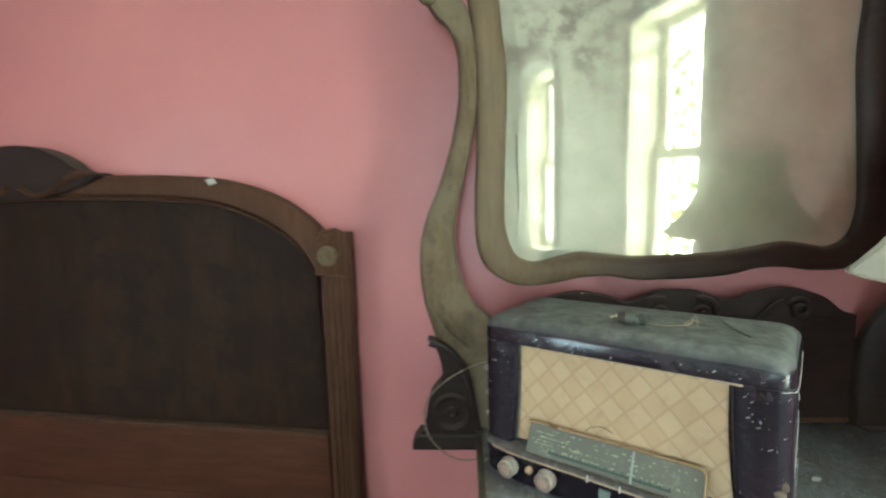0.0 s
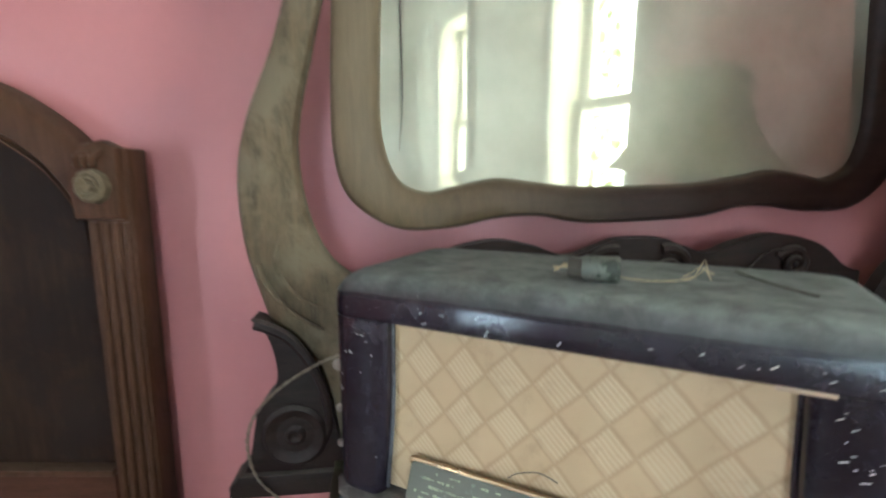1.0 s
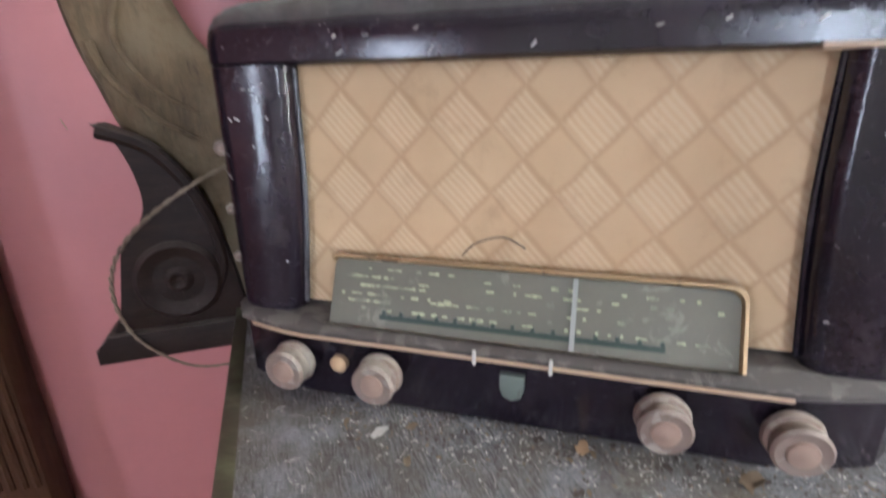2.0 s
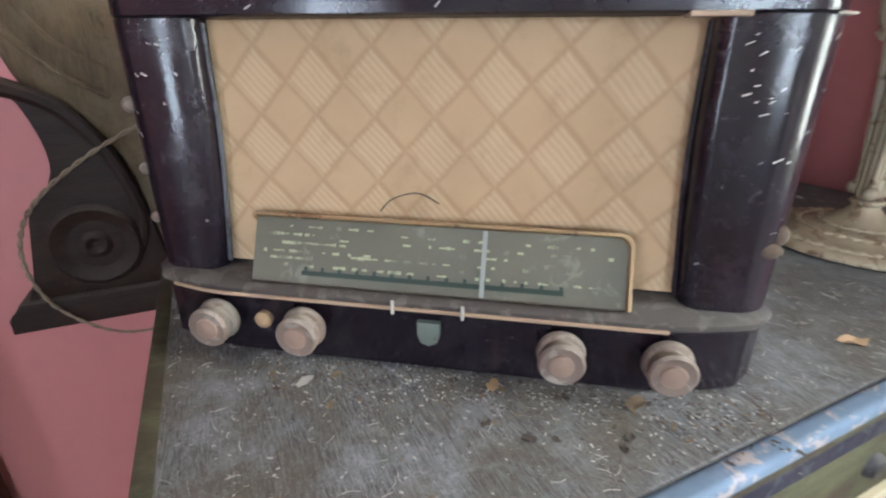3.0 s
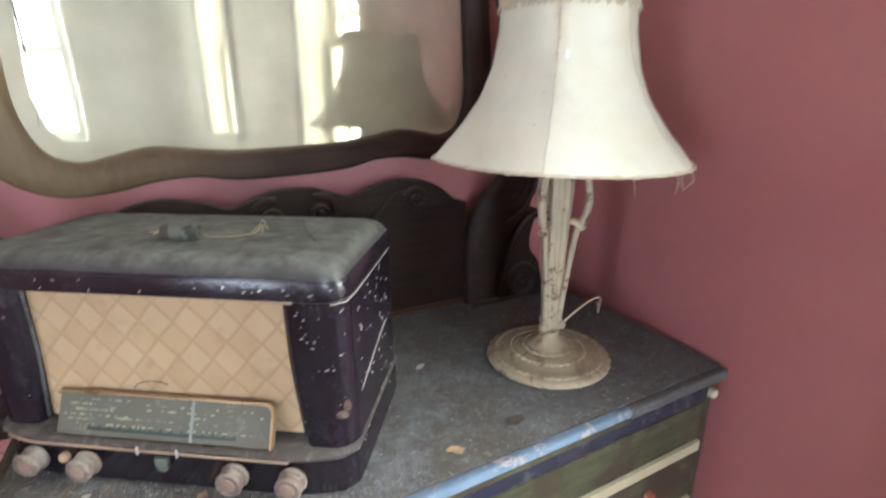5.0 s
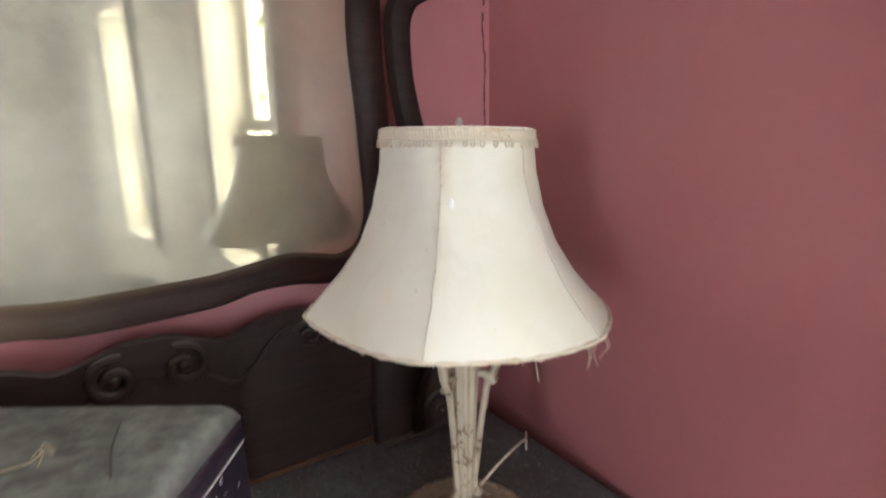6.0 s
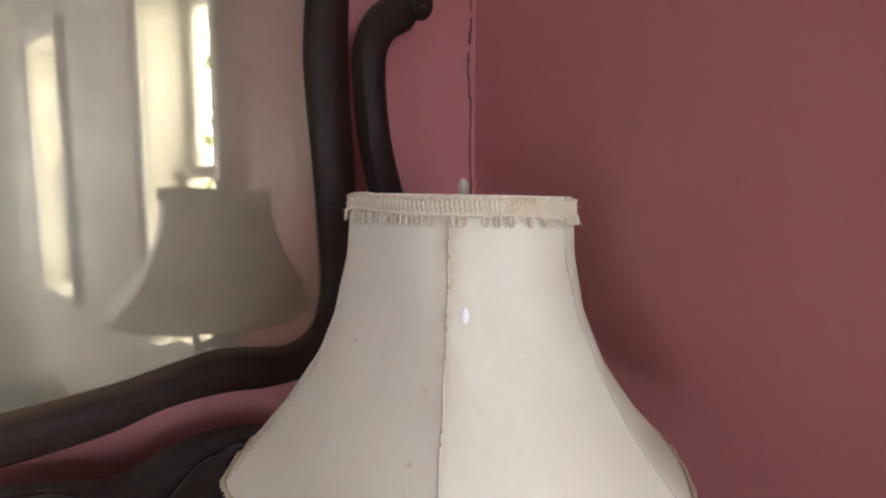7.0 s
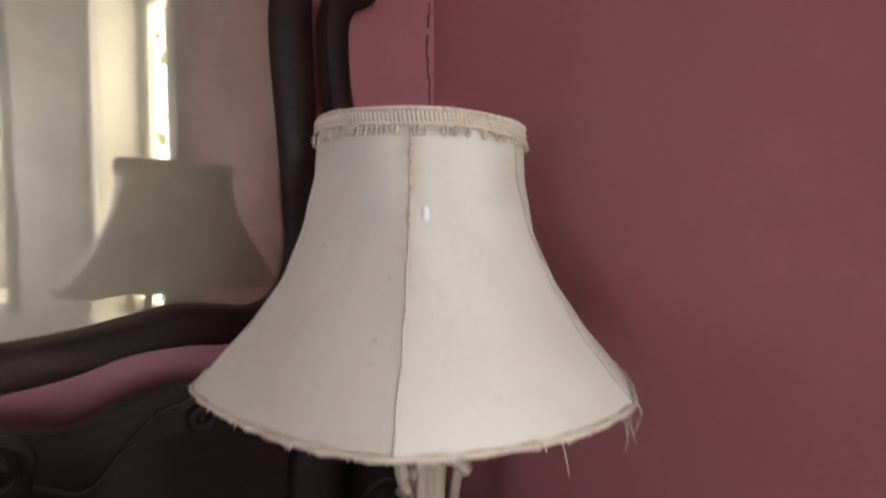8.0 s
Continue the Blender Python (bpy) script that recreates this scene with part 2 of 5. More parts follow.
def old_mirror():
    m, t, p = nodes("old_mirror")
    v = coords(t)
    p.inputs["Metallic"].default_value = 1
    p.inputs["Base Color"].default_value = (0.61, 0.575, 0.435, 1)
    p.inputs["Roughness"].default_value = 0.03
    film = t.nodes.new("ShaderNodeBsdfPrincipled")
    film.inputs["Metallic"].default_value = 1
    film.inputs["Base Color"].default_value = (0.72, 0.70, 0.58, 1)
    film.inputs["Roughness"].default_value = 0.42
    m0 = t.nodes.new("ShaderNodeMixShader")
    t.links.new(ramp(t, noise_at(t, v, 5, 5, 0.6), [(0.3, grey(0.10)), (0.7, grey(0.24))]), m0.inputs[0])
    t.links.new(p.outputs[0], m0.inputs[1])
    t.links.new(film.outputs[0], m0.inputs[2])
    d = add(t, "ShaderNodeBsdfDiffuse", Roughness=0.6)
    d.inputs["Color"].default_value = (0.50, 0.465, 0.345, 1)
    ms = t.nodes.new("ShaderNodeMixShader")
    ms.inputs[0].default_value = 0.22
    t.links.new(m0.outputs[0], ms.inputs[1])
    t.links.new(d.outputs[0], ms.inputs[2])
    # silvering that has gone in spots, high up at one side
    dark = add(t, "ShaderNodeBsdfDiffuse", Roughness=0.6)
    dark.inputs["Color"].default_value = (0.17, 0.14, 0.115, 1)
    blot = ramp(t, noise_at(t, coords(t, (1, 1, 1.3)), 26, 5, 0.62, 0.2), [(0.45, grey(0)), (0.57, grey(0.9))])
    sp = t.nodes.new("ShaderNodeSeparateXYZ")
    t.links.new(v, sp.inputs[0])
    side = []
    for axis, lo, hi in (("Z", 1.34, 1.60), ("X", 0.66, 0.12)):
        mr = t.nodes.new("ShaderNodeMapRange")
        for k, val in ((1, lo), (2, hi), (3, 0.0), (4, 1.0)):
            mr.inputs[k].default_value = val
        t.links.new(sp.outputs[axis], mr.inputs[0])
        side.append(mr.outputs[0])
    area = mix(t, 1.0, side[0], side[1], "MULTIPLY")
    patch = ramp(t, noise_at(t, v, 7.5, 2), [(0.33, grey(0)), (0.56, grey(1))])
    m2 = t.nodes.new("ShaderNodeMixShader")
    t.links.new(mix(t, 1.0, mix(t, 1.0, blot, patch, "MULTIPLY"), area, "MULTIPLY"), m2.inputs[0])
    t.links.new(ms.outputs[0], m2.inputs[1])
    t.links.new(dark.outputs[0], m2.inputs[2])
    t.links.new(m2.outputs[0], t.nodes["Material Output"].inputs[0])
    return m


def glass(name, tint=(1, 1, 1), rough=0.02):
    m, t, p = nodes(name)
    p.inputs["Base Color"].default_value = (*tint, 1)
    p.inputs["Transmission Weight"].default_value = 1
    p.inputs["Roughness"].default_value = rough
    p.inputs["IOR"].default_value = 1.45
    return m


def dusty_top():
    """A once painted board: scoured along the grain, mottled with dust, damp marks and specks."""
    m, t, p = nodes("dusty_dresser_top")
    v = coords(t)
    g = coords(t, (70, 7, 70))
    scour = noise_at(t, g, 9, 6, 0.75, 0.3)
    c = mix(t, ramp(t, scour, [(0.40, grey(0)), (0.60, grey(1))]), (0.052, 0.054, 0.060), (0.245, 0.25, 0.265))
    c = mix(t, ramp(t, noise_at(t, v, 7, 7, 0.7, 0.5), [(0.40, grey(0)), (0.60, grey(0.85))]), c, (0.115, 0.098, 0.072))
    c = mix(t, ramp(t, noise_at(t, v, 16, 8, 0.75), [(0.48, grey(0)), (0.70, grey(0.7))]), c, (0.33, 0.345, 0.37))
    c = mix(t, ramp(t, noise_at(t, v, 420, 2, 0.5), [(0.45, grey(0)), (0.65, grey(0.3))]), c, (0.045, 0.042, 0.038))
    sp = t.nodes.new("ShaderNodeSeparateXYZ")
    t.links.new(mix(t, 0.3, v, add_noise_colour(t, v, 6), "ADD"), sp.inputs[0])
    mr = t.nodes.new("ShaderNodeMapRange")
    for k, val in ((1, 0.50), (2, 1.02), (3, 0.0), (4, 0.80)):
        mr.inputs[k].default_value = val
    t.links.new(sp.outputs["X"], mr.inputs[0])
    c = mix(t, mr.outputs[0], c, mix(t, ramp(t, scour, [(0.38, grey(0)), (0.62, grey(1))]), (0.042, 0.041, 0.042), (0.128, 0.124, 0.122)))
    c = flecked(t, c, v, 130, 0.20, (0.66, 0.66, 0.64), 0.30)
    c = flecked(t, c, coords(t, (1, 1, 1), (0, 0, 0.6)), 240, 0.16, (0.50, 0.50, 0.49), 0.28)
    t.links.new(c, p.inputs["Base Color"])
    t.links.new(ramp(t, noise_at(t, v, 14, 6), [(0.3, grey(0.58)), (0.7, grey(0.88))]), p.inputs["Roughness"])
    p.inputs["Specular IOR Level"].default_value = 0.3
    bump(t, p, scour, 0.35, 0.001)
    bump(t, p, noise_at(t, v, 350, 3), 0.25, 0.0006)
    return m


PINK = plaster("pink_plaster", (0.40, 0.148, 0.145), (0.455, 0.176, 0.166), 0.42)
CREAM = plaster("cream_plaster", (0.58, 0.56, 0.47), (0.64, 0.62, 0.54))
CEIL = plaster("ceiling_plaster", (0.46, 0.43, 0.38), (0.54, 0.51, 0.45))
FLOOR = timber("floor_boards", (0.10, 0.058, 0.03), (0.19, 0.115, 0.06), "Y", 0.5)
WHITE = painted("window_paint", (0.72, 0.70, 0.63), 0.45, (0.35, 0.30, 0.22), 0.76)
MAHOGANY = timber("dark_mahogany", (0.011, 0.0055, 0.0042), (0.025, 0.0125, 0.009), "X", 0.6, (0.13, 0.11, 0.09), 0.7, 0.25, 0.98, flecks=(0.16, 0.14, 0.12))
MAHOGANY_V = timber("dark_mahogany_upright", (0.036, 0.016, 0.009), (0.080, 0.037, 0.021), "Z", 0.42, (0.12, 0.09, 0.065), 0.35, spec=0.08)
REDWOOD = timber("red_rail_wood", (0.040, 0.0145, 0.0085), (0.072, 0.027, 0.016), "X", 0.5, spec=0.08)
VENEER = timber("headboard_veneer", (0.0120, 0.0062, 0.0046), (0.034, 0.0180, 0.0115), "Z", 0.5, scale=0.07, worn=(0.017, 0.0100, 0.0082), spec=0.06)
OAK = timber("dusty_oak", (0.050, 0.033, 0.018), (0.140, 0.097, 0.053), "Z", 0.7, (0.185, 0.15, 0.105), 0.6, 0.2, 0.9, worn=(0.135, 0.102, 0.062))
FRAMEWOOD = timber("mirror_frame_wood", (0.014, 0.006, 0.0045), (0.032, 0.0145, 0.0095), "X", 0.5, (0.15, 0.115, 0.075), 0.6, 0.45, 0.98, lit_end=(0.165, 0.116, 0.063))
TOP = dusty_top()
GREENWOOD = timber("drawer_green_brown", (0.050, 0.054, 0.030), (0.125, 0.122, 0.072), "X", 0.55, worn=(0.062, 0.046, 0.033))
BLUE = painted("chipped_blue_paint", (0.20, 0.275, 0.385), 0.8, (0.42, 0.37, 0.37), 0.55, grime=0.7)
BLUE.node_tree.nodes["Principled BSDF"].inputs["Specular IOR Level"].default_value = 0.2
NAVY = painted("navy_purple_paint", (0.020, 0.021, 0.043), 0.55, (0.085, 0.09, 0.11), 0.54)
STRIPE = painted("cream_stripe_paint", (0.62, 0.56, 0.38), 0.5, (0.30, 0.26, 0.17), 0.66)
ORANGE = painted("orange_handle_paint", (0.36, 0.10, 0.05), 0.45, (0.55, 0.45, 0.40), 0.58)
BAKELITE = bakelite()
CLOTH = grille_cloth()
DIALGLASS = painted("dial_glass", (0.135, 0.128, 0.098), 0.5, (0.19, 0.18, 0.145), 0.60)
DIALGLASS.node_tree.nodes["Principled BSDF"].inputs["Specular IOR Level"].default_value = 0.3
DIALMARK = painted("dial_print", (0.36, 0.38, 0.24), 0.5, (0.15, 0.15, 0.11), 0.52)
DIALDARK = painted("dial_dark_print", (0.014, 0.032, 0.024), 0.4)
BRASS = painted("old_brass", (0.40, 0.275, 0.15), 0.34, (0.16, 0.105, 0.06), 0.58, metal=0.75)
NEEDLE = painted("needle_white", (0.29, 0.30, 0.28), 0.5)
LEDGE = painted("dusty_ledge", (0.060, 0.050, 0.046), 0.65, (0.13, 0.115, 0.10), 0.52, (0.10, 0.09, 0.08), 0.5)
DUSTBROWN = painted("brown_dust", (0.085, 0.07, 0.058), 0.85, (0.05, 0.042, 0.036), 0.5)
MUD = painted("dried_mud", (0.125, 0.09, 0.062), 0.9, (0.085, 0.06, 0.042), 0.5)
CRUMB = painted("brown_crumb", (0.20, 0.145, 0.09), 0.8)
DROP = painted("dried_glue", (0.92, 0.91, 0.89), 0.2, grime=0.0)
SOFTSEAM = painted("pale_seam", (0.56, 0.52, 0.43), 0.8, (0.40, 0.32, 0.22), 0.62)
LIPLINE = painted("tan_lip_line", (0.38, 0.27, 0.18), 0.5, (0.15, 0.09, 0.06), 0.68)
KNOB = painted("dusty_knob", (0.20, 0.145, 0.115), 0.65, (0.27, 0.235, 0.195), 0.5, (0.32, 0.28, 0.235), 0.7)
KNOBCAP = painted("knob_cap", (0.28, 0.19, 0.14), 0.5, (0.26, 0.20, 0.16), 0.58)
BADGE = painted("badge_enamel", (0.17, 0.20, 0.17), 0.3, (0.09, 0.04, 0.04), 0.55, metal=0.3)
SILK = silk()
SEAM = painted("seam_brown", (0.46, 0.35, 0.22), 0.8, (0.22, 0.14, 0.075), 0.53)
TRIM = painted("fringe_cotton", (0.66, 0.585, 0.44), 0.85, (0.52, 0.42, 0.28), 0.56)
LAMPPAINT = painted("lamp_cream_paint", (0.44, 0.37, 0.26), 0.5, (0.16, 0.10, 0.055), 0.55, (0.30, 0.24, 0.17), 0.6)
WIRE = painted("cloth_cord", (0.20, 0.15, 0.10), 0.8, (0.10, 0.07, 0.05), 0.55)
STRAW = painted("straw", (0.48, 0.38, 0.22), 0.7)
ZINC = painted("dull_zinc", (0.13, 0.13, 0.105), 0.5, (0.030, 0.030, 0.022), 0.50, metal=0.4)
LEAFMAT = painted("dry_leaf", (0.50, 0.34, 0.19), 0.7)
GRIT = painted("plaster_grit", (0.50, 0.48, 0.44), 0.8)
DARKGRIT = painted("dark_grit", (0.07, 0.055, 0.04), 0.8)
CRACKMAT = painted("crack_dark", (0.13, 0.05, 0.045), 0.9, (0.5, 0.45, 0.42), 0.6)
SILVER = painted("worn_escutcheon", (0.11, 0.11, 0.115), 0.4, (0.05, 0.05, 0.05), 0.5, metal=0.4)
LEAFGREEN = leaf()
GREENERY = painted("far_leaves", (0.10, 0.16, 0.05), 0.7, (0.25, 0.33, 0.10), 0.5)


# ---- mesh tools ----
def make(name, bm, material, parent=None, smooth=True):
    bmesh.ops.recalc_face_normals(bm, faces=bm.faces)
    me = bpy.data.meshes.new(name)
    bm.to_mesh(me)
    bm.free()
    me.materials.append(material)
    if smooth:
        me.shade_smooth()
        me.set_sharp_from_angle(angle=radians(42))
    ob = new(name, me)
    if parent:
        ob.parent = parent
    return ob


def part(name, bm, material, parent, label="", smooth=True):
    return tagged(make(name, bm, material, parent, smooth), label)


def thing(name, label, category, m=None, group="", kind=""):
    ob = new(name)
    ob.empty_display_size = 0.05
    ob.matrix_world = m or Matrix()
    return tagged(ob, label, category, group, kind)


def box(x0, x1, y0, y1, z0, z1, bevel=0.0, seg=2, bm=None):
    b = bm or bmesh.new()
    vs = [b.verts.new((x, y, z)) for z in (z0, z1) for y in (y0, y1) for x in (x0, x1)]
    fs = [b.faces.new([vs[i] for i in f]) for f in ((0, 2, 3, 1), (4, 5, 7, 6), (0, 1, 5, 4), (2, 6, 7, 3), (0, 4, 6, 2), (1, 3, 7, 5))]
    if bevel:
        es = {e for f in fs for e in f.edges}
        bmesh.ops.bevel(b, geom=list(es), offset=bevel, segments=seg, profile=0.6, affect="EDGES")
    return b


def spline(points, n, closed=False):
    """A smooth line of n points through the given ones (centripetal enough for gentle curves)."""
    P = [Vector(p) for p in points]
    k = len(P)
    out = []
    spans = k if closed else k - 1
    for i in range(n):
        f = i / (n if closed else n - 1) * spans
        j = min(int(f), spans - 1)
        t = f - j
        g = (lambda q: P[q % k]) if closed else (lambda q: P[max(0, min(k - 1, q))])
        a, b, c, d = g(j - 1), g(j), g(j + 1), g(j + 2)
        out.append(0.5 * (2 * b + (c - a) * t + (2 * a - 5 * b + 4 * c - d) * t * t + (3 * b - a - 3 * c + d) * t ** 3))
    return out


def loft(loops, cap=True, bm=None, closed=True):
    b = bm or bmesh.new()
    rows = [[b.verts.new(p) for p in l] for l in loops]
    n = len(rows[0])
    for r0, r1 in zip(rows, rows[1:]):
        for i in range(n if closed else n - 1):
            j = (i + 1) % n
            b.faces.new((r0[i], r0[j], r1[j], r1[i]))
    if cap and closed:
        b.faces.new(rows[0][::-1])
        b.faces.new(rows[-1])
    return b


def tube(points, radius, n=40, sides=6, bm=None, smooth=True):
    pts = spline(points, n) if smooth else [Vector(p) for p in points]
    loops = []
    ref = Vector((0.31, 0.52, 0.79))
    for i, p in enumerate(pts):
        d = (pts[min(i + 1, len(pts) - 1)] - pts[max(i - 1, 0)]).normalized()
        a = d.cross(ref).normalized()
        c = d.cross(a)
        r = radius(i / (len(pts) - 1)) if callable(radius) else radius
        loops.append([p + r * (math.cos(2 * math.pi * k / sides) * a + math.sin(2 * math.pi * k / sides) * c) for k in range(sides)])
    return loft(loops, True, bm)


def lathe(profile, n=32, at=(0, 0, 0), wave=None, bm=None, axis="Z"):
    loops = []
    for r, z in profile:
        l = []
        for k in range(n):
            a = 2 * math.pi * k / n
            q = r * (1 + (wave(a, z) if wave else 0))
            p = (q * math.cos(a), q * math.sin(a), z)
            if axis == "Y":
                p = (p[0], -p[2], p[1])
            l.append(Vector(p) + Vector(at))
        loops.append(l)
    return loft(loops, True, bm)


def slab(outline, y0, y1, bevel=0.0, bm=None, seg=2):
    """An outline in x and z with thickness from y0 (front) to y1."""
    b = bm or bmesh.new()
    f = [b.verts.new((p[0], y0, p[1])) for p in outline]
    r = [b.verts.new((p[0], y1, p[1])) for p in outline]
    n = len(outline)
    front = b.faces.new(f)
    b.faces.new(r[::-1])
    for i in range(n):
        j = (i + 1) % n
        b.faces.new((f[i], r[i], r[j], f[j]))
    if bevel:
        bmesh.ops.bevel(b, geom=list(front.edges), offset=bevel, segments=seg, profile=0.5, affect="EDGES", clamp_overlap=True)
    return b


def band(inner, outer, profile, closed):
    """A moulded strip between two lines in x and z; profile rows are (share across, y)."""
    loops = []
    for s, y in profile:
        loops.append([Vector((a[0] + (b[0] - a[0]) * s, y, a[1] + (b[1] - a[1]) * s)) for a, b in zip(inner, outer)])
    b = bmesh.new()
    rows = [[b.verts.new(p) for p in l] for l in loops]
    n, m = len(rows[0]), len(rows)
    for k in range(m):
        r0, r1 = rows[k], rows[(k + 1) % m]
        for i in range(n if closed else n - 1):
            j = (i + 1) % n
            b.faces.new((r0[i], r0[j], r1[j], r1[i]))
    if not closed:
        b.faces.new([r[0] for r in rows])
        b.faces.new([r[-1] for r in rows][::-1])
    return b


def spiral(cx, cz, r0, r1, turns, start, y, thick, lift, sign=1, n=46):
    """A carved scroll: a tapering roll that winds inwards, standing proud of its board."""
    pts = []
    for i in range(n):
        f = i / (n - 1)
        a = start + sign * f * turns * 2 * math.pi
        r = r0 + (r1 - r0) * f
        pts.append(Vector((cx + r * math.cos(a), y - lift * f, cz + r * math.sin(a))))
    b = tube(pts, lambda f: thick * (1 - 0.35 * f), n, 8, smooth=False)
    bmesh.ops.create_uvsphere(b, u_segments=12, v_segments=8, radius=r1 * 0.9, matrix=Matrix.Translation((cx, y - lift * 0.6, cz)))
    return b


# ---- room ----
def structure(name, bm, material, label, m=ROOM, category=""):
    ob = make(name, bm, material, None, False)
    ob.matrix_world = m
    return tagged(ob, label, category, kind="structure")


def wall_with_openings(along, a0, a1, h, t0, t1, holes):
    """Wall pieces round openings; along is 'x' or 'y', t0..t1 its thickness."""
    b = bmesh.new()

    def piece(p, q, z0, z1):
        if q - p > 1e-4 and z1 - z0 > 1e-4:
            box(p, q, t0, t1, z0, z1, bm=b) if along == "x" else box(t0, t1, p, q, z0, z1, bm=b)

    x = a0
    for p, q, z0, z1 in sorted(holes):
        piece(x, p, 0, h)
        piece(p, q, 0, z0)
        piece(p, q, z1, h)
        x = q
    piece(x, a1, 0, h)
    return b


structure("floor", box(-ROOM_W - 0.2, 0.2, -ROOM_D - 0.2, 0.2, -0.1, 0), FLOOR, "worn brown wooden floor of the bedroom")
structure("ceiling", box(-ROOM_W - 0.2, 0.2, -ROOM_D - 0.2, 0.2, ROOM_H, ROOM_H + 0.1), CEIL, "plain off-white plaster ceiling")
structure("wall_north", box(-ROOM_W, 0, 0, 0.2, 0, ROOM_H), PINK, "dusty pink painted plaster wall behind the dresser", category="wall")
structure("wall_east", box(0, 0.2, -0.835, 0.2, 0, ROOM_H), PINK, "dusty pink painted wall beside the dresser", category="wall")
structure("wall_east_far", wall_with_openings("y", -ROOM_D, -0.835, ROOM_H, 0, 0.2, [(a, b, SILL, HEAD) for a, b in EAST_WINS]), CREAM, "pale cream plaster wall round the window", category="wall")
structure("wall_south", wall_with_openings("x", -ROOM_W, 0.2, ROOM_H, -ROOM_D - 0.2, -ROOM_D, [(*SOUTH_WIN, SILL, HEAD)]), CREAM, "pale cream plaster wall with tall windows", category="wall")
structure("wall_west", wall_with_openings("y", -ROOM_D - 0.2, 0.2, ROOM_H, -ROOM_W - 0.2, -ROOM_W, [WEST_WIN]), PINK, "dusty pink painted plaster wall beyond the bed", category="wall")


def sash_window(name, m, w, h):
    """Tall sash window; x along the wall, y out through it."""
    win = thing(name, "tall white painted sash window with dusty panes", "window", m, "bedroom windows", "structure")
    part("casing", band([(-w / 2, 0), (w / 2, 0), (w / 2, h), (-w / 2, h)], [(-w / 2 - 0.062, -0.05), (w / 2 + 0.062, -0.05), (w / 2 + 0.062, h + 0.08), (-w / 2 - 0.062, h + 0.08)],
                        [(0, -0.004), (0.05, -0.02), (0.8, -0.02), (1, -0.03), (1, -0.003)], True), WHITE, win, smooth=False)
    for k, (z0, z1, y) in enumerate(((0.0, h / 2 + 0.02, 0.105), (h / 2 - 0.02, h, 0.140))):
        s = part("sash", band([(-w / 2 + 0.045, z0 + 0.05), (w / 2 - 0.045, z0 + 0.05), (w / 2 - 0.045, z1 - 0.04), (-w / 2 + 0.045, z1 - 0.04)],
                              [(-w / 2, z0), (w / 2, z0), (w / 2, z1), (-w / 2, z1)], [(0, y + 0.008), (0.2, y), (1, y), (1, y + 0.03), (0, y + 0.03)], True), WHITE, win, smooth=False)
        g = part("pane", box(-w / 2 + 0.04, w / 2 - 0.04, y + 0.012, y + 0.016, z0 + 0.045, z1 - 0.035), PANE, s, smooth=False)
        g.visible_shadow = False
    part("sill", box(-w / 2 - 0.066, w / 2 + 0.066, -0.04, 0.004, -0.035, -0.002, 0.006), WHITE, win)
    return win


PANE = glass("window_glass", (0.97, 1.0, 0.97))
for i, (a, b) in enumerate(EAST_WINS):
    sash_window("window_%d" % (i + 1), ROOM @ Matrix.Translation((0, (a + b) / 2, SILL)) @ Matrix.Rotation(radians(-90), 4, "Z"), b - a, HEAD - SILL)
sash_window("window_3", ROOM @ Matrix.Translation((sum(SOUTH_WIN) / 2, -ROOM_D, SILL)) @ Matrix.Rotation(radians(180), 4, "Z"), SOUTH_WIN[1] - SOUTH_WIN[0], HEAD - SILL)
# the west window is out of view, added to let that light in
sash_window("window_4", ROOM @ Matrix.Translation((-ROOM_W, (W0 + W1) / 2, WZ0)) @ Matrix.Rotation(radians(90), 4, "Z"), W1 - W0, WZ1 - WZ0)

# crack in the plaster down the corner
crack = bmesh.new()
rng = random.Random(4)
z = 1.30
while z < 2.7:
    h = rng.uniform(0.006, 0.022)
    if rng.random() < 0.93:
        w = rng.uniform(0.0004, 0.0016)
        x = -0.012 + 0.006 * noise.noise((0, 0, z * 9)) + 0.0034 * noise.noise((3, 0, z * 45))
        box(x - w, x + w, -0.0025, 0.001, z, z + h, bm=crack)
    z += h * 0.9
structure("wall_crack", crack, CRACKMAT, "thin dark crack in the pink corner plaster", category="crack")


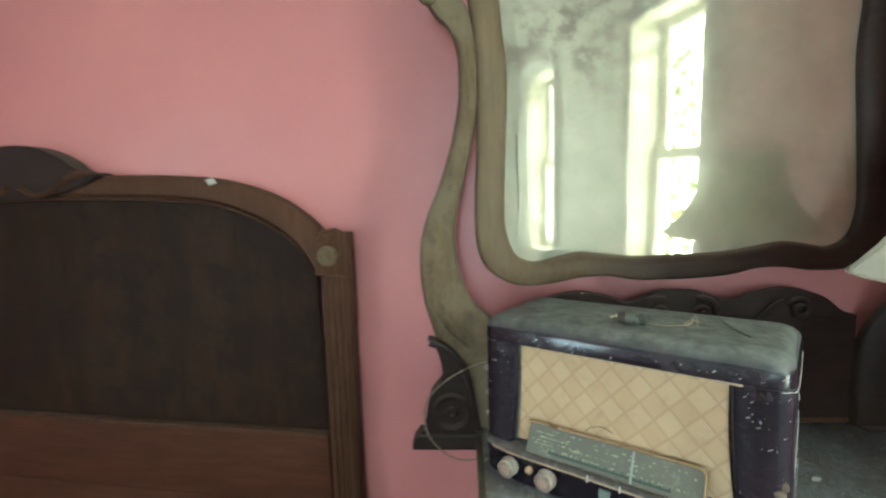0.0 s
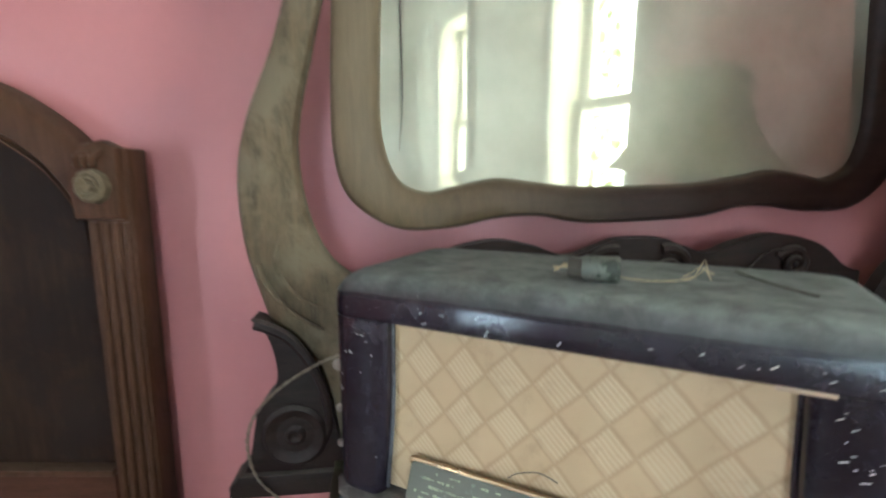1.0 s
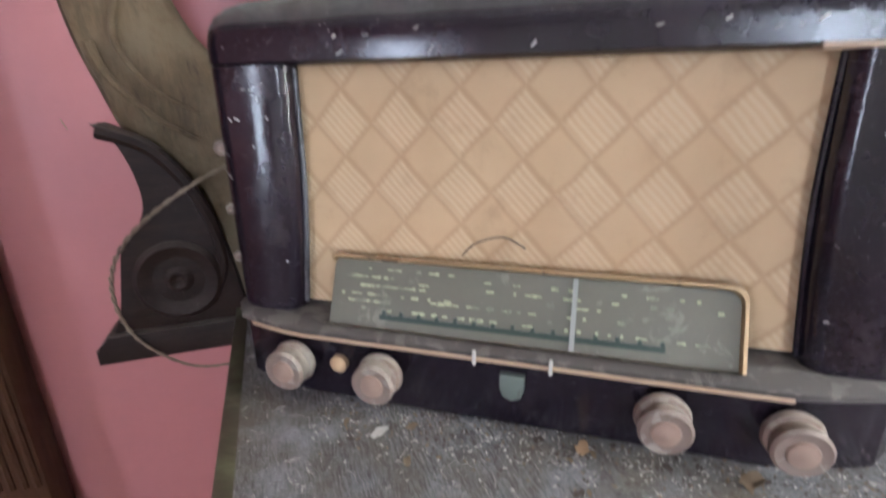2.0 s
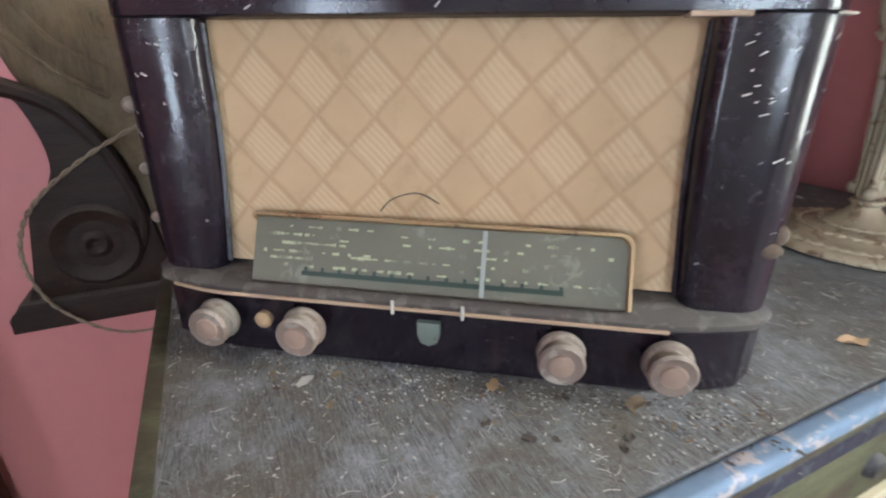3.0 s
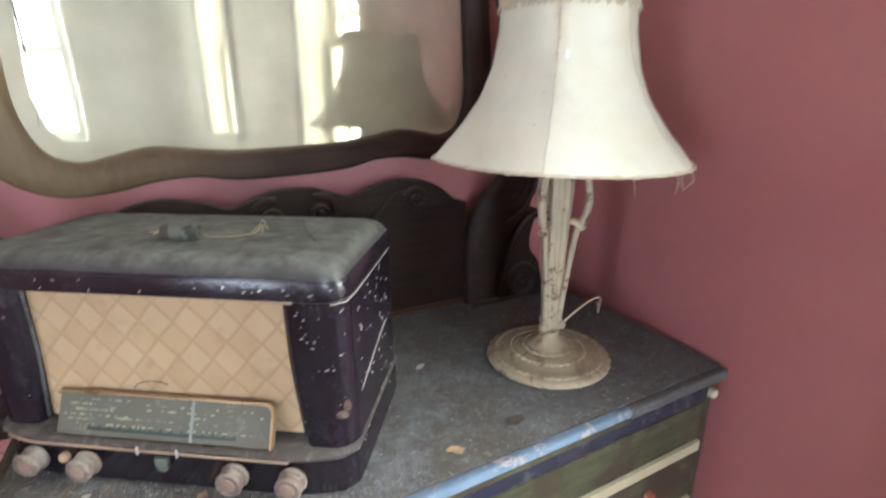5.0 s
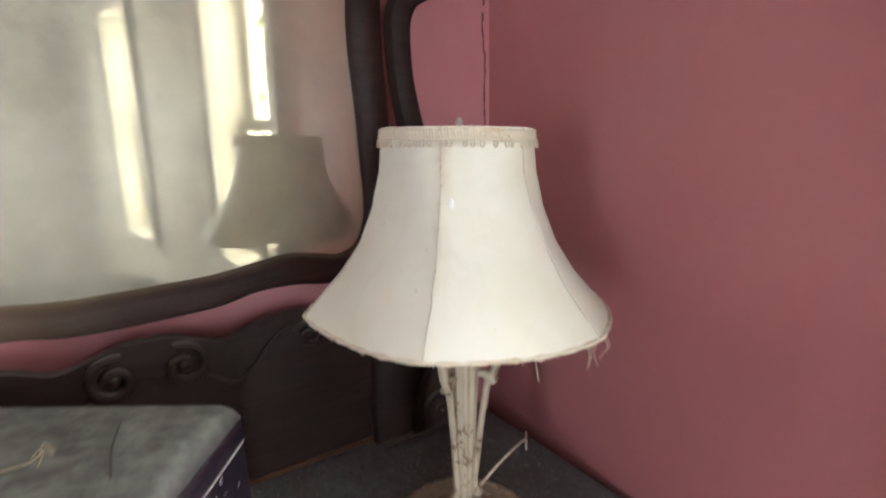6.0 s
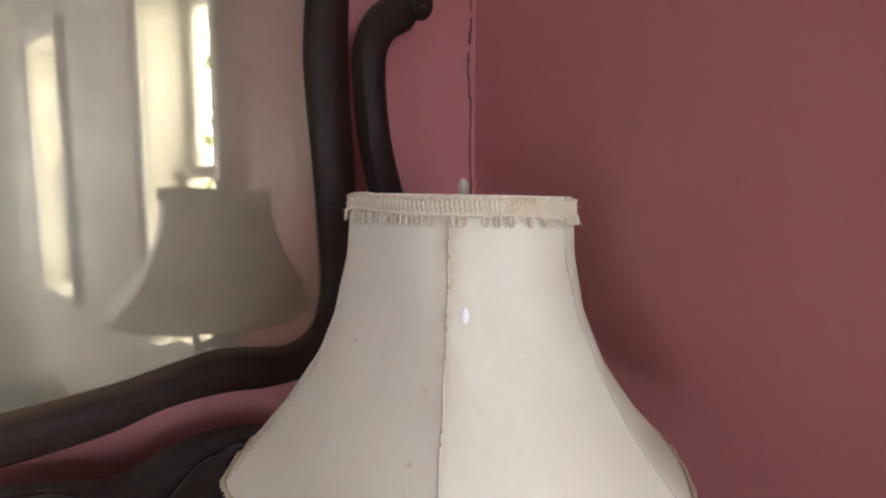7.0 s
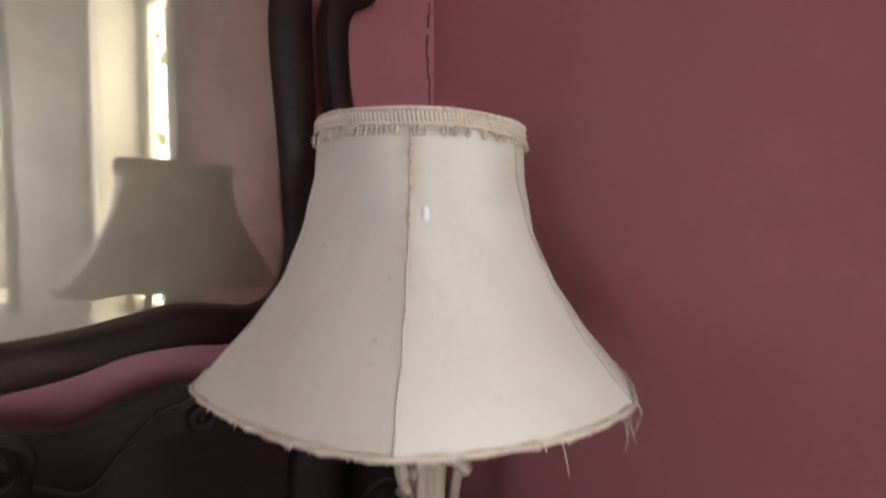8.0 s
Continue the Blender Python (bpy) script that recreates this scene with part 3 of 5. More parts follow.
# ---- bed headboard ----
def headboard():
    hb = thing("bed_headboard", "dark mahogany bed headboard with arched rail against pink wall", "headboard",
               ROOM @ Matrix.Translation((-2.40, 0, 0)) @ Matrix.Rotation(radians(-1.0), 4, "Z"))
    half = 0.985
    # arched top rail, drawn for one half and mirrored
    top = [(0, 1.405), (0.18, 1.402), (0.45, 1.393), (0.62, 1.376), (0.76, 1.333), (0.85, 1.278), (0.905, 1.225)]
    low = [(0, 1.345), (0.18, 1.342), (0.42, 1.332), (0.60, 1.312), (0.735, 1.262), (0.82, 1.205), (0.868, 1.14)]
    up = [(-x, z) for x, z in reversed(top[1:])] + top
    dn = [(-x, z) for x, z in reversed(low[1:])] + low
    U = [(p.x, p.y) for p in spline([(x, z, 0) for x, z in up], 90)]
    D = [(p.x, p.y) for p in spline([(x, z, 0) for x, z in dn], 90)]
    rail = part("arched_rail", band(D, U, [(0, -0.030), (0.10, -0.036), (0.16, -0.046), (0.75, -0.050), (0.92, -0.046), (1, -0.036), (1, -0.008), (0, -0.008)], False), MAHOGANY_V, hb, "brown moulded arched top rail")
    part("bead", band([(x, z - 0.008) for x, z in D], [(x, z + 0.001) for x, z in D], [(0, -0.028), (0.3, -0.037), (0.7, -0.037), (1, -0.030), (1, -0.01), (0, -0.01)], False), MAHOGANY_V, rail)
    part("chip", slab([(0.59, 1.375), (0.61, 1.381), (0.617, 1.365), (0.598, 1.361)], -0.052, -0.047), GRIT, rail, "pale chip in the varnish", False)
    part("panel", slab([(-half + 0.1, 0.60), (half - 0.1, 0.60)] + [(x, z + 0.02) for x, z in reversed(D)], -0.024, -0.010), VENEER, hb, "dark streaked veneer panel", False)
    part("lower_rail", box(-half + 0.1, half - 0.1, -0.044, -0.012, 0.50, 0.690, 0.004), REDWOOD, hb, "reddish brown lower rail")
    part("rail_bead", box(-half + 0.1, half - 0.1, -0.050, -0.02, 0.690, 0.702, 0.004), MAHOGANY_V, hb)
    part("base_board", box(-half + 0.1, half - 0.1, -0.040, -0.012, 0.22, 0.496, 0.004), REDWOOD, hb)
    for s in (-1, 1):
        x0, x1 = (half - 0.092, half - 0.018) if s > 0 else (-half + 0.018, -half + 0.092)
        post = part("post", box(x0, x1, -0.052, -0.004, 0, 1.232, 0.005), MAHOGANY_V, hb, "square post with fluted face")
        inner = x0 if s > 0 else x1
        for k in range(4):
            fx = (x0 + 0.014 + k * 0.0165) if s > 0 else (x1 - 0.014 - k * 0.0165)
            part("reed", tube([(fx, -0.052, 0.50), (fx, -0.053, 0.8), (fx, -0.052, 1.12)], 0.0058, 6, 8), MAHOGANY_V, post)
        cap = [(inner + s * q[0], q[1]) for q in ((-0.006, 1.125), (0.066, 1.125), (0.066, 1.232), (0.045, 1.243), (0.015, 1.238), (-0.004, 1.218), (-0.012, 1.17))]
        part("corner_block", slab(cap, -0.068, -0.045, 0.006), MAHOGANY_V, post, "carved block at the post's head")
        cx = inner + s * 0.030
        part("rosette", lathe([(0.0005, 0.083), (0.006, 0.085), (0.008, 0.080), (0.012, 0.084), (0.015, 0.079), (0.019, 0.083), (0.024, 0.079), (0.026, 0.066)], 28, (cx, 0, 1.175),
                              lambda a, z: 0.03 * math.cos(9 * a), axis="Y"), OAK, post, "dusty round carved rosette")
        for k in range(3):
            part("carved_leaf", tube([(cx - s * 0.02 + s * 0.012 * k, -0.072, 1.205), (cx - s * 0.014 + s * 0.012 * k, -0.078, 1.218), (cx - s * 0.004 + s * 0.012 * k, -0.070, 1.228)], lambda f: 0.006 * (1 - 0.6 * abs(f - 0.4)), 10, 8), MAHOGANY_V, post)
    crest = [(-0.27, 1.405), (-0.22, 1.412), (-0.17, 1.445), (-0.09, 1.480), (0, 1.492), (0.09, 1.480), (0.17, 1.445), (0.215, 1.412), (0.27, 1.405), (0.255, 1.388), (0.17, 1.36), (0.06, 1.345), (-0.06, 1.345), (-0.17, 1.36), (-0.255, 1.388)]
    C = [(p.x, p.y) for p in spline([(x, z, 0) for x, z in crest], 60, True)]
    orn = part("crest_carving", slab(C, -0.066, -0.012, 0.010), MAHOGANY, hb, "carved leaf crest on the rail")
    for s in (-1, 1):
        part("scroll", tube([(s * 0.02, -0.066, 1.375), (s * 0.08, -0.076, 1.352), (s * 0.14, -0.072, 1.366), (s * 0.185, -0.068, 1.400)], lambda f: 0.007 * (1.1 - 0.5 * f), 22, 8), MAHOGANY_V, orn)
        for k in range(3):
            part("leaf_tip", tube([(s * (0.17 + 0.018 * k), -0.064, 1.385 + 0.006 * k), (s * (0.20 + 0.02 * k), -0.072, 1.405), (s * (0.23 + 0.02 * k), -0.060, 1.412 - 0.005 * k)], lambda f: 0.008 * (1 - 0.7 * f), 12, 8), MAHOGANY_V, orn)
    return hb


headboard()

# ---- dresser ----
TURN = radians(5.7)
DRESSER = Matrix.Translation((0.001, 0.6368, 0)) @ Matrix.Rotation(TURN, 4, "Z")
DW, DD, TOPZ = 1.053, 0.505, 0.80


def dresser():
    d = thing("dresser", "old dusty chest of drawers with blue-edged top and cream stripes", "dresser", DRESSER)
    top = part("top", box(0, DW, 0.012, DD, TOPZ - 0.022, TOPZ, 0.003), TOP, d, "scratched grey dusty wooden top")
    part("edge_strip", box(0.012, 0.815, -0.004, 0.0118, TOPZ - 0.0160, TOPZ - 0.0010, 0.0045, 3), BLUE, top, "chipped light blue painted front edge")
    part("edge_strip", box(0.8155, DW - 0.002, -0.004, 0.0118, TOPZ - 0.021, TOPZ - 0.0015, 0.0045, 3), TOP, top, "bare worn front edge")
    part("under_edge", box(0.012, 0.815, -0.002, 0.0118, TOPZ - 0.0260, TOPZ - 0.0165, 0.002), GREENWOOD, top, "olive brown underside of the edge")
    part("end_strip", box(-0.004, 0.009, 0.0, DD - 0.002, TOPZ - 0.020, TOPZ + 0.0008, 0.002), GREENWOOD, top, "worn brown strip along the end")
    part("edge_strip", box(0.0095, 0.0118, -0.002, 0.0118, TOPZ - 0.021, TOPZ - 0.0015, 0.003), TOP, top)
    x0, x1, y0, y1 = 0.022, DW - 0.010, 0.014, DD - 0.01
    for a, b in ((x0, x0 + 0.03), (x1 - 0.03, x1)):
        part("side", box(a, b, y0 + 0.0, y1, 0.05, TOPZ - 0.0225, 0.003), GREENWOOD, d, "dark brown side panel")
        part("leg", box(a, b + 0.0, y0 + 0.002, y0 + 0.05, 0, 0.049, 0.004), GREENWOOD, d)
        part("leg", box(a, b + 0.0, y1 - 0.05, y1, 0, 0.049, 0.004), GREENWOOD, d)
    part("back", box(x0 + 0.031, x1 - 0.031, y1 - 0.012, y1, 0.05, TOPZ - 0.0225), GREENWOOD, d, smooth=False)
    part("bottom", box(x0 + 0.031, x1 - 0.031, y0 + 0.02, y1 - 0.013, 0.06, 0.08), GREENWOOD, d, smooth=False)
    part("frieze", box(x0 + 0.031, x1 - 0.031, y0 - 0.012, y0 + 0.03, 0.747, TOPZ - 0.0265, 0.002), NAVY, d, "dark navy painted strip under the top")
    for i, (z0, z1) in enumerate(((0.664, 0.742), (0.538, 0.640), (0.315, 0.512), (0.095, 0.290))):
        dr = part("drawer", box(x0 + 0.034, x1 - 0.034, y0 - 0.010, y0 + 0.02, z0, z1, 0.005), GREENWOOD, d, "dark greenish brown drawer front")
        part("drawer_box", box(x0 + 0.05, x1 - 0.05, y0 + 0.021, y1 - 0.02, z0 + 0.005, z1 - 0.01), GREENWOOD, dr, smooth=False)
        part("rail", box(x0 + 0.031, x1 - 0.031, y0 - 0.014, y0 + 0.02, z0 - 0.0225, z0 - 0.002, 0.003), STRIPE, d, "cream painted rail between the drawers")
        part("escutcheon", lathe([(0.0005, -y0 + 0.018), (0.009, -y0 + 0.017), (0.012, -y0 + 0.013), (0.013, -y0 + 0.008)], 16, (DW / 2, 0, (z0 + z1) / 2 + 0.005), axis="Y"), SILVER, dr, "worn silver keyhole plate")
        if i == 0:
            continue
        for hx in (DW * 0.19, DW - 0.190):
            hz = (z0 + z1) / 2 - 0.004
            yy = y0 - 0.012
            h = part("handle", tube([(hx - 0.029, yy + 0.004, hz + 0.008), (hx - 0.028, yy - 0.016, hz), (hx - 0.019, yy - 0.018, hz - 0.010), (hx, yy - 0.021, hz - 0.013), (hx + 0.019, yy - 0.018, hz - 0.010), (hx + 0.028, yy - 0.016, hz), (hx + 0.029, yy + 0.004, hz + 0.008)],
                                     lambda f: 0.0052, 26, 8), ORANGE, dr, "chipped orange-red painted bow handle")
            for sx in (-1, 1):
                part("handle_rose", lathe([(0.0005, -yy + 0.008), (0.009, -yy + 0.006), (0.011, -yy + 0.001), (0.011, -yy - 0.002)], 14, (hx + sx * 0.029, 0, hz + 0.008), axis="Y"), ORANGE, h)
    for a in (x0 + 0.004, x1 - 0.026):
        part("corner_stripe", box(a, a + 0.022, y0 - 0.004, y0 - 0.0005, 0.07, 0.475, 0.0012), STRIPE, d, "cream painted upright stripe")
    part("corner_knob", lathe([(0.0005, -y0 + 0.016), (0.008, -y0 + 0.014), (0.010, -y0 + 0.006), (0.007, -y0 - 0.004)], 14, (x1 - 0.012, 0, 0.752), axis="Y"), STRIPE, d, "small cream knob under the top")
    return d


dresser()

# ---- dressing mirror ----
MT = radians(4.6)
MIRROR = Matrix.Translation((0.757, 1.2, 0)) @ Matrix.Rotation(MT, 4, "Z") @ Matrix.Translation((-0.75, 0, 0))
MC = 0.381


def both(points, c=MC):
    """The points and, mirrored about the middle, the same again on the other side."""
    return points + [(2 * c - x, z) for x, z in reversed(points)]


def dressing_mirror():
    mr = thing("dressing_mirror", "tall wavy-framed dresser mirror with carved scroll supports", "mirror", MIRROR)
    # half outlines from the foot of the glass up its side to the top
    inner = [(0.300, 1.179), (0.225, 1.187), (0.165, 1.195), (0.110, 1.186), (0.068, 1.179), (0.030, 1.199), (0.012, 1.256), (0.013, 1.330), (0.019, 1.430), (0.027, 1.570), (0.019, 1.680), (0.018, 1.780), (0.035, 1.870), (0.120, 1.930), (0.260, 1.960)]
    outer = [(0.300, 1.126), (0.225, 1.139), (0.160, 1.138), (0.100, 1.128), (0.025, 1.131), (-0.034, 1.173), (-0.052, 1.236), (-0.050, 1.330), (-0.043, 1.430), (-0.038, 1.570), (-0.042, 1.680), (-0.050, 1.780), (-0.035, 1.910), (0.100, 1.990), (0.250, 2.020)]
    I = [(p.x, p.y) for p in spline([(x, z, 0) for x, z in both(inner)], 200, True)]
    O = [(p.x, p.y) for p in spline([(x, z, 0) for x, z in both(outer)], 200, True)]
    # the framed glass hangs askew in its supports: turned, leaning forward at the top, one end lower
    swing = Matrix.Translation((MC + 0.003, 0.001, 1.492)) @ Matrix.Rotation(radians(3.6), 4, "Z") @ Matrix.Rotation(radians(-1.2), 4, "Y") @ Matrix.Rotation(radians(1.3), 4, "X") @ Matrix.Diagonal((1.016, 1, 1, 1)) @ Matrix.Translation((-MC, 0, -1.5))

    def swung(b):
        b.transform(swing)
        return b

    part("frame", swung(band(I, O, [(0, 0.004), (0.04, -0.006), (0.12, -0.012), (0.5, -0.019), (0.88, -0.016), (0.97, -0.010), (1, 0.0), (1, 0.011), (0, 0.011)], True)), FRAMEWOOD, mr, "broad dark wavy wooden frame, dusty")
    # bevelled glass
    cx, cz = MC, 1.55
    J = [(x + (cx - x) * 0.055 / max(0.2, math.hypot(cx - x, cz - z)) * 0.5, z + (cz - z) * 0.055 / max(0.2, math.hypot(cx - x, cz - z)) * 0.5) for x, z in I]
    Q = [(x - (cx - x) * 0.02, z - (cz - z) * 0.02) for x, z in I]
    b = bmesh.new()
    f = [b.verts.new((x, 0.0034, z)) for x, z in J]
    e = [b.verts.new((x, 0.0045, z)) for x, z in Q]
    b.faces.new(f)
    for i in range(len(f)):
        j = (i + 1) % len(f)
        b.faces.new((f[i], f[j], e[j], e[i]))
    part("glass", swung(b), GLASSMIRROR, mr, "clouded, dusty bevelled mirror glass", False)
    # a thin dark line down the glass near its left edge
    part("streak", swung(tube([(0.042, 0.001, 1.45), (0.041, 0.0008, 1.38), (0.040, 0.0008, 1.30), (0.033, 0.001, 1.235)], lambda f: 0.0013 * (1.1 - f) + 0.0002, 16, 6)), DARKGRIT, mr, "long thin dark line on the mirror glass")
    part("backing", swung(slab(Q, 0.0060, 0.0105)), MAHOGANY, mr, smooth=False)
    # the two curved supports
    left = [(-0.150, 1.725), (-0.122, 1.680), (-0.094, 1.650), (-0.079, 1.595), (-0.083, 1.486), (-0.117, 1.358), (-0.156, 1.262), (-0.172, 1.187), (-0.168, 1.099), (-0.151, 1.03), (-0.135, 0.985), (-0.098, 0.93), (-0.072, 0.87), (-0.060, 0.795)]
    right = [(-0.105, 1.740), (-0.060, 1.700), (-0.042, 1.645), (-0.036, 1.57), (-0.045, 1.461), (-0.069, 1.356), (-0.089, 1.272), (-0.095, 1.21), (-0.084, 1.135), (-0.058, 1.078), (-0.012, 1.035), (0.020, 0.97), (0.028, 0.89), (0.028, 0.795)]
    foot = [(-0.160, 1.004), (-0.142, 0.985), (-0.131, 0.945), (-0.134, 0.912), (-0.157, 0.882), (-0.163, 0.860), (-0.172, 0.815), (-0.182, 0.790), (-0.048, 0.790), (-0.060, 0.87), (-0.085, 0.94), (-0.125, 0.99)]
    for s in (1, -1):
        fx = (lambda x: x) if s > 0 else (lambda x: 2 * MC - x)
        low = 0.0 if s > 0 else 0.052
        lower = lambda z: z - low * min(1, max(0, (z - 1.56) / 0.13))
        L = [(fx(p.x), lower(p.y)) for p in spline([(x, z, 0) for x, z in left], 80)]
        R = [(fx(p.x), lower(p.y)) for p in spline([(x, z, 0) for x, z in right], 80)]
        # the right-hand support stands in shade, put into its colour by darker wood
        wood = OAK if s > 0 else MAHOGANY
        sup = part("support", band(L, R, [(0, -0.024), (0.06, -0.034), (0.3, -0.041), (0.7, -0.041), (0.94, -0.036), (1, -0.028), (1, -0.008), (0, -0.008)], False), wood, mr, "curved harp-shaped wooden support, dusty")
        part("curl", spiral(fx(-0.128), lower(1.722), 0.026, 0.006, 1.2, 0.2 if s > 0 else math.pi - 0.2, -0.030, 0.013, 0.010, s, 34), wood, sup, "rolled scroll at the support's head")
        part("leaf_carving", tube([(fx(-0.148), -0.040, 1.075), (fx(-0.136), -0.048, 1.045), (fx(-0.105), -0.050, 1.01), (fx(-0.07), -0.044, 0.985)], lambda f: 0.0055 * (1 - 0.6 * f), 20, 8), wood, sup)
        part("leaf_carving", tube([(fx(-0.118), -0.040, 1.115), (fx(-0.125), -0.047, 1.075), (fx(-0.102), -0.047, 1.035), (fx(-0.065), -0.040, 1.01)], lambda f: 0.0042 * (1 - 0.6 * f), 20, 8), wood, sup)
        F = [(fx(p.x), p.y) for p in spline([(x, z, 0) for x, z in foot[:8]], 34)] + [(fx(x), z) for x, z in foot[8:]]
        ft = part("foot", slab(F, -0.050, -0.006, 0.005), MAHOGANY, mr, "dark carved scroll foot of the support")
        part("volute", lathe([(0.044, 0.044), (0.043, 0.052), (0.038, 0.056), (0.031, 0.053), (0.022, 0.0485), (0.015, 0.0495), (0.0115, 0.0535), (0.0085, 0.0545), (0.006, 0.0525), (0.0004, 0.0475)], 40, (fx(-0.112), 0, 0.842), axis="Y"), MAHOGANY, ft, "round dished volute")
        part("rim", tube([(fx(-0.155), -0.046, 0.998), (fx(-0.112), -0.052, 0.978), (fx(-0.078), -0.054, 0.925), (fx(-0.066), -0.050, 0.860), (fx(-0.085), -0.046, 0.806)], lambda f: 0.0085 - 0.004 * f, 28, 8), MAHOGANY, ft)
        a, c = sorted((fx(-0.200), fx(0.02)))
        part("plinth", slab([(a + 0.012, 0.791), (a + 0.006, 0.780), (a, 0.776), (a, 0.760), (c, 0.760), (c, 0.791)] if s > 0 else [(c - 0.012, 0.805), (c - 0.006, 0.8035), (c, 0.8032), (c, 0.8014), (a, 0.8014), (a, 0.805)], -0.060, -0.004, 0.002), MAHOGANY, ft, "moulded plinth under the foot")
    # carved board between the feet
    half = [(0.020, 1.036), (0.050, 1.046), (0.095, 1.080), (0.165, 1.096), (0.225, 1.086), (0.272, 1.071), (0.318, 1.084), (0.350, 1.094)]
    T = [(p.x, p.y) for p in spline([(x, z, 0) for x, z in both(half)], 110)]
    board = part("back_board", slab(T + [(2 * MC - 0.021, 0.803), (0.021, 0.803)], -0.016, 0.006, 0.004), MAHOGANY, mr, "dark carved board with wavy top edge")
    part("bead", box(0.021, 2 * MC - 0.021, -0.020, -0.0165, 0.803, 0.812), MAHOGANY_V, board, smooth=False)
    for s in (1, -1):
        fx = (lambda x: x) if s > 0 else (lambda x: 2 * MC - x)
        part("scroll", spiral(fx(0.335), 1.046, 0.034, 0.010, 1.25, 1.2 if s > 0 else math.pi - 1.2, -0.0165, 0.0085, 0.006, s, 44), MAHOGANY, board)
        part("scroll", spiral(fx(0.140), 1.052, 0.024, 0.007, 1.3, 0.4 if s > 0 else math.pi - 0.4, -0.018, 0.0075, 0.009, s, 40), MAHOGANY, board)
        part("vine", tube([(fx(0.305), -0.018, 1.020), (fx(0.260), -0.024, 1.000), (fx(0.220), -0.026, 1.040), (fx(0.180), -0.024, 1.072), (fx(0.120), -0.020, 1.066)], lambda f: 0.0045 - 0.003 * f, 30, 8), MAHOGANY, board)
    for x in (0.12, 2 * MC - 0.12):
        part("back_post", box(x - 0.03, x + 0.03, 0.0065, 0.026, 0.0, 1.05), MAHOGANY, mr, smooth=False)
    return mr


GLASSMIRROR = old_mirror()
dressing_mirror()

# ---- radio ----
RA = radians(-29.5)
RADIO = Matrix.Translation((0.175, 0.816, TOPZ)) @ Matrix.Rotation(RA, 4, "Z")


def plan(hw, y0, y1, rf, rb, n=8, z=0.0):
    """A rounded rectangle seen from above: half width, front and back, radii of the front and back corners."""
    pts = []
    for cx, cy, r, a0 in ((hw - rb, y1 - rb, rb, 0), (-hw + rb, y1 - rb, rb, 90), (-hw + rf, y0 + rf, rf, 180), (hw - rf, y0 + rf, rf, 270)):
        for k in range(n + 1):
            a = radians(a0 + 90 * k / n)
            pts.append(Vector((cx + r * math.cos(a), cy + r * math.sin(a), z)))
    return pts


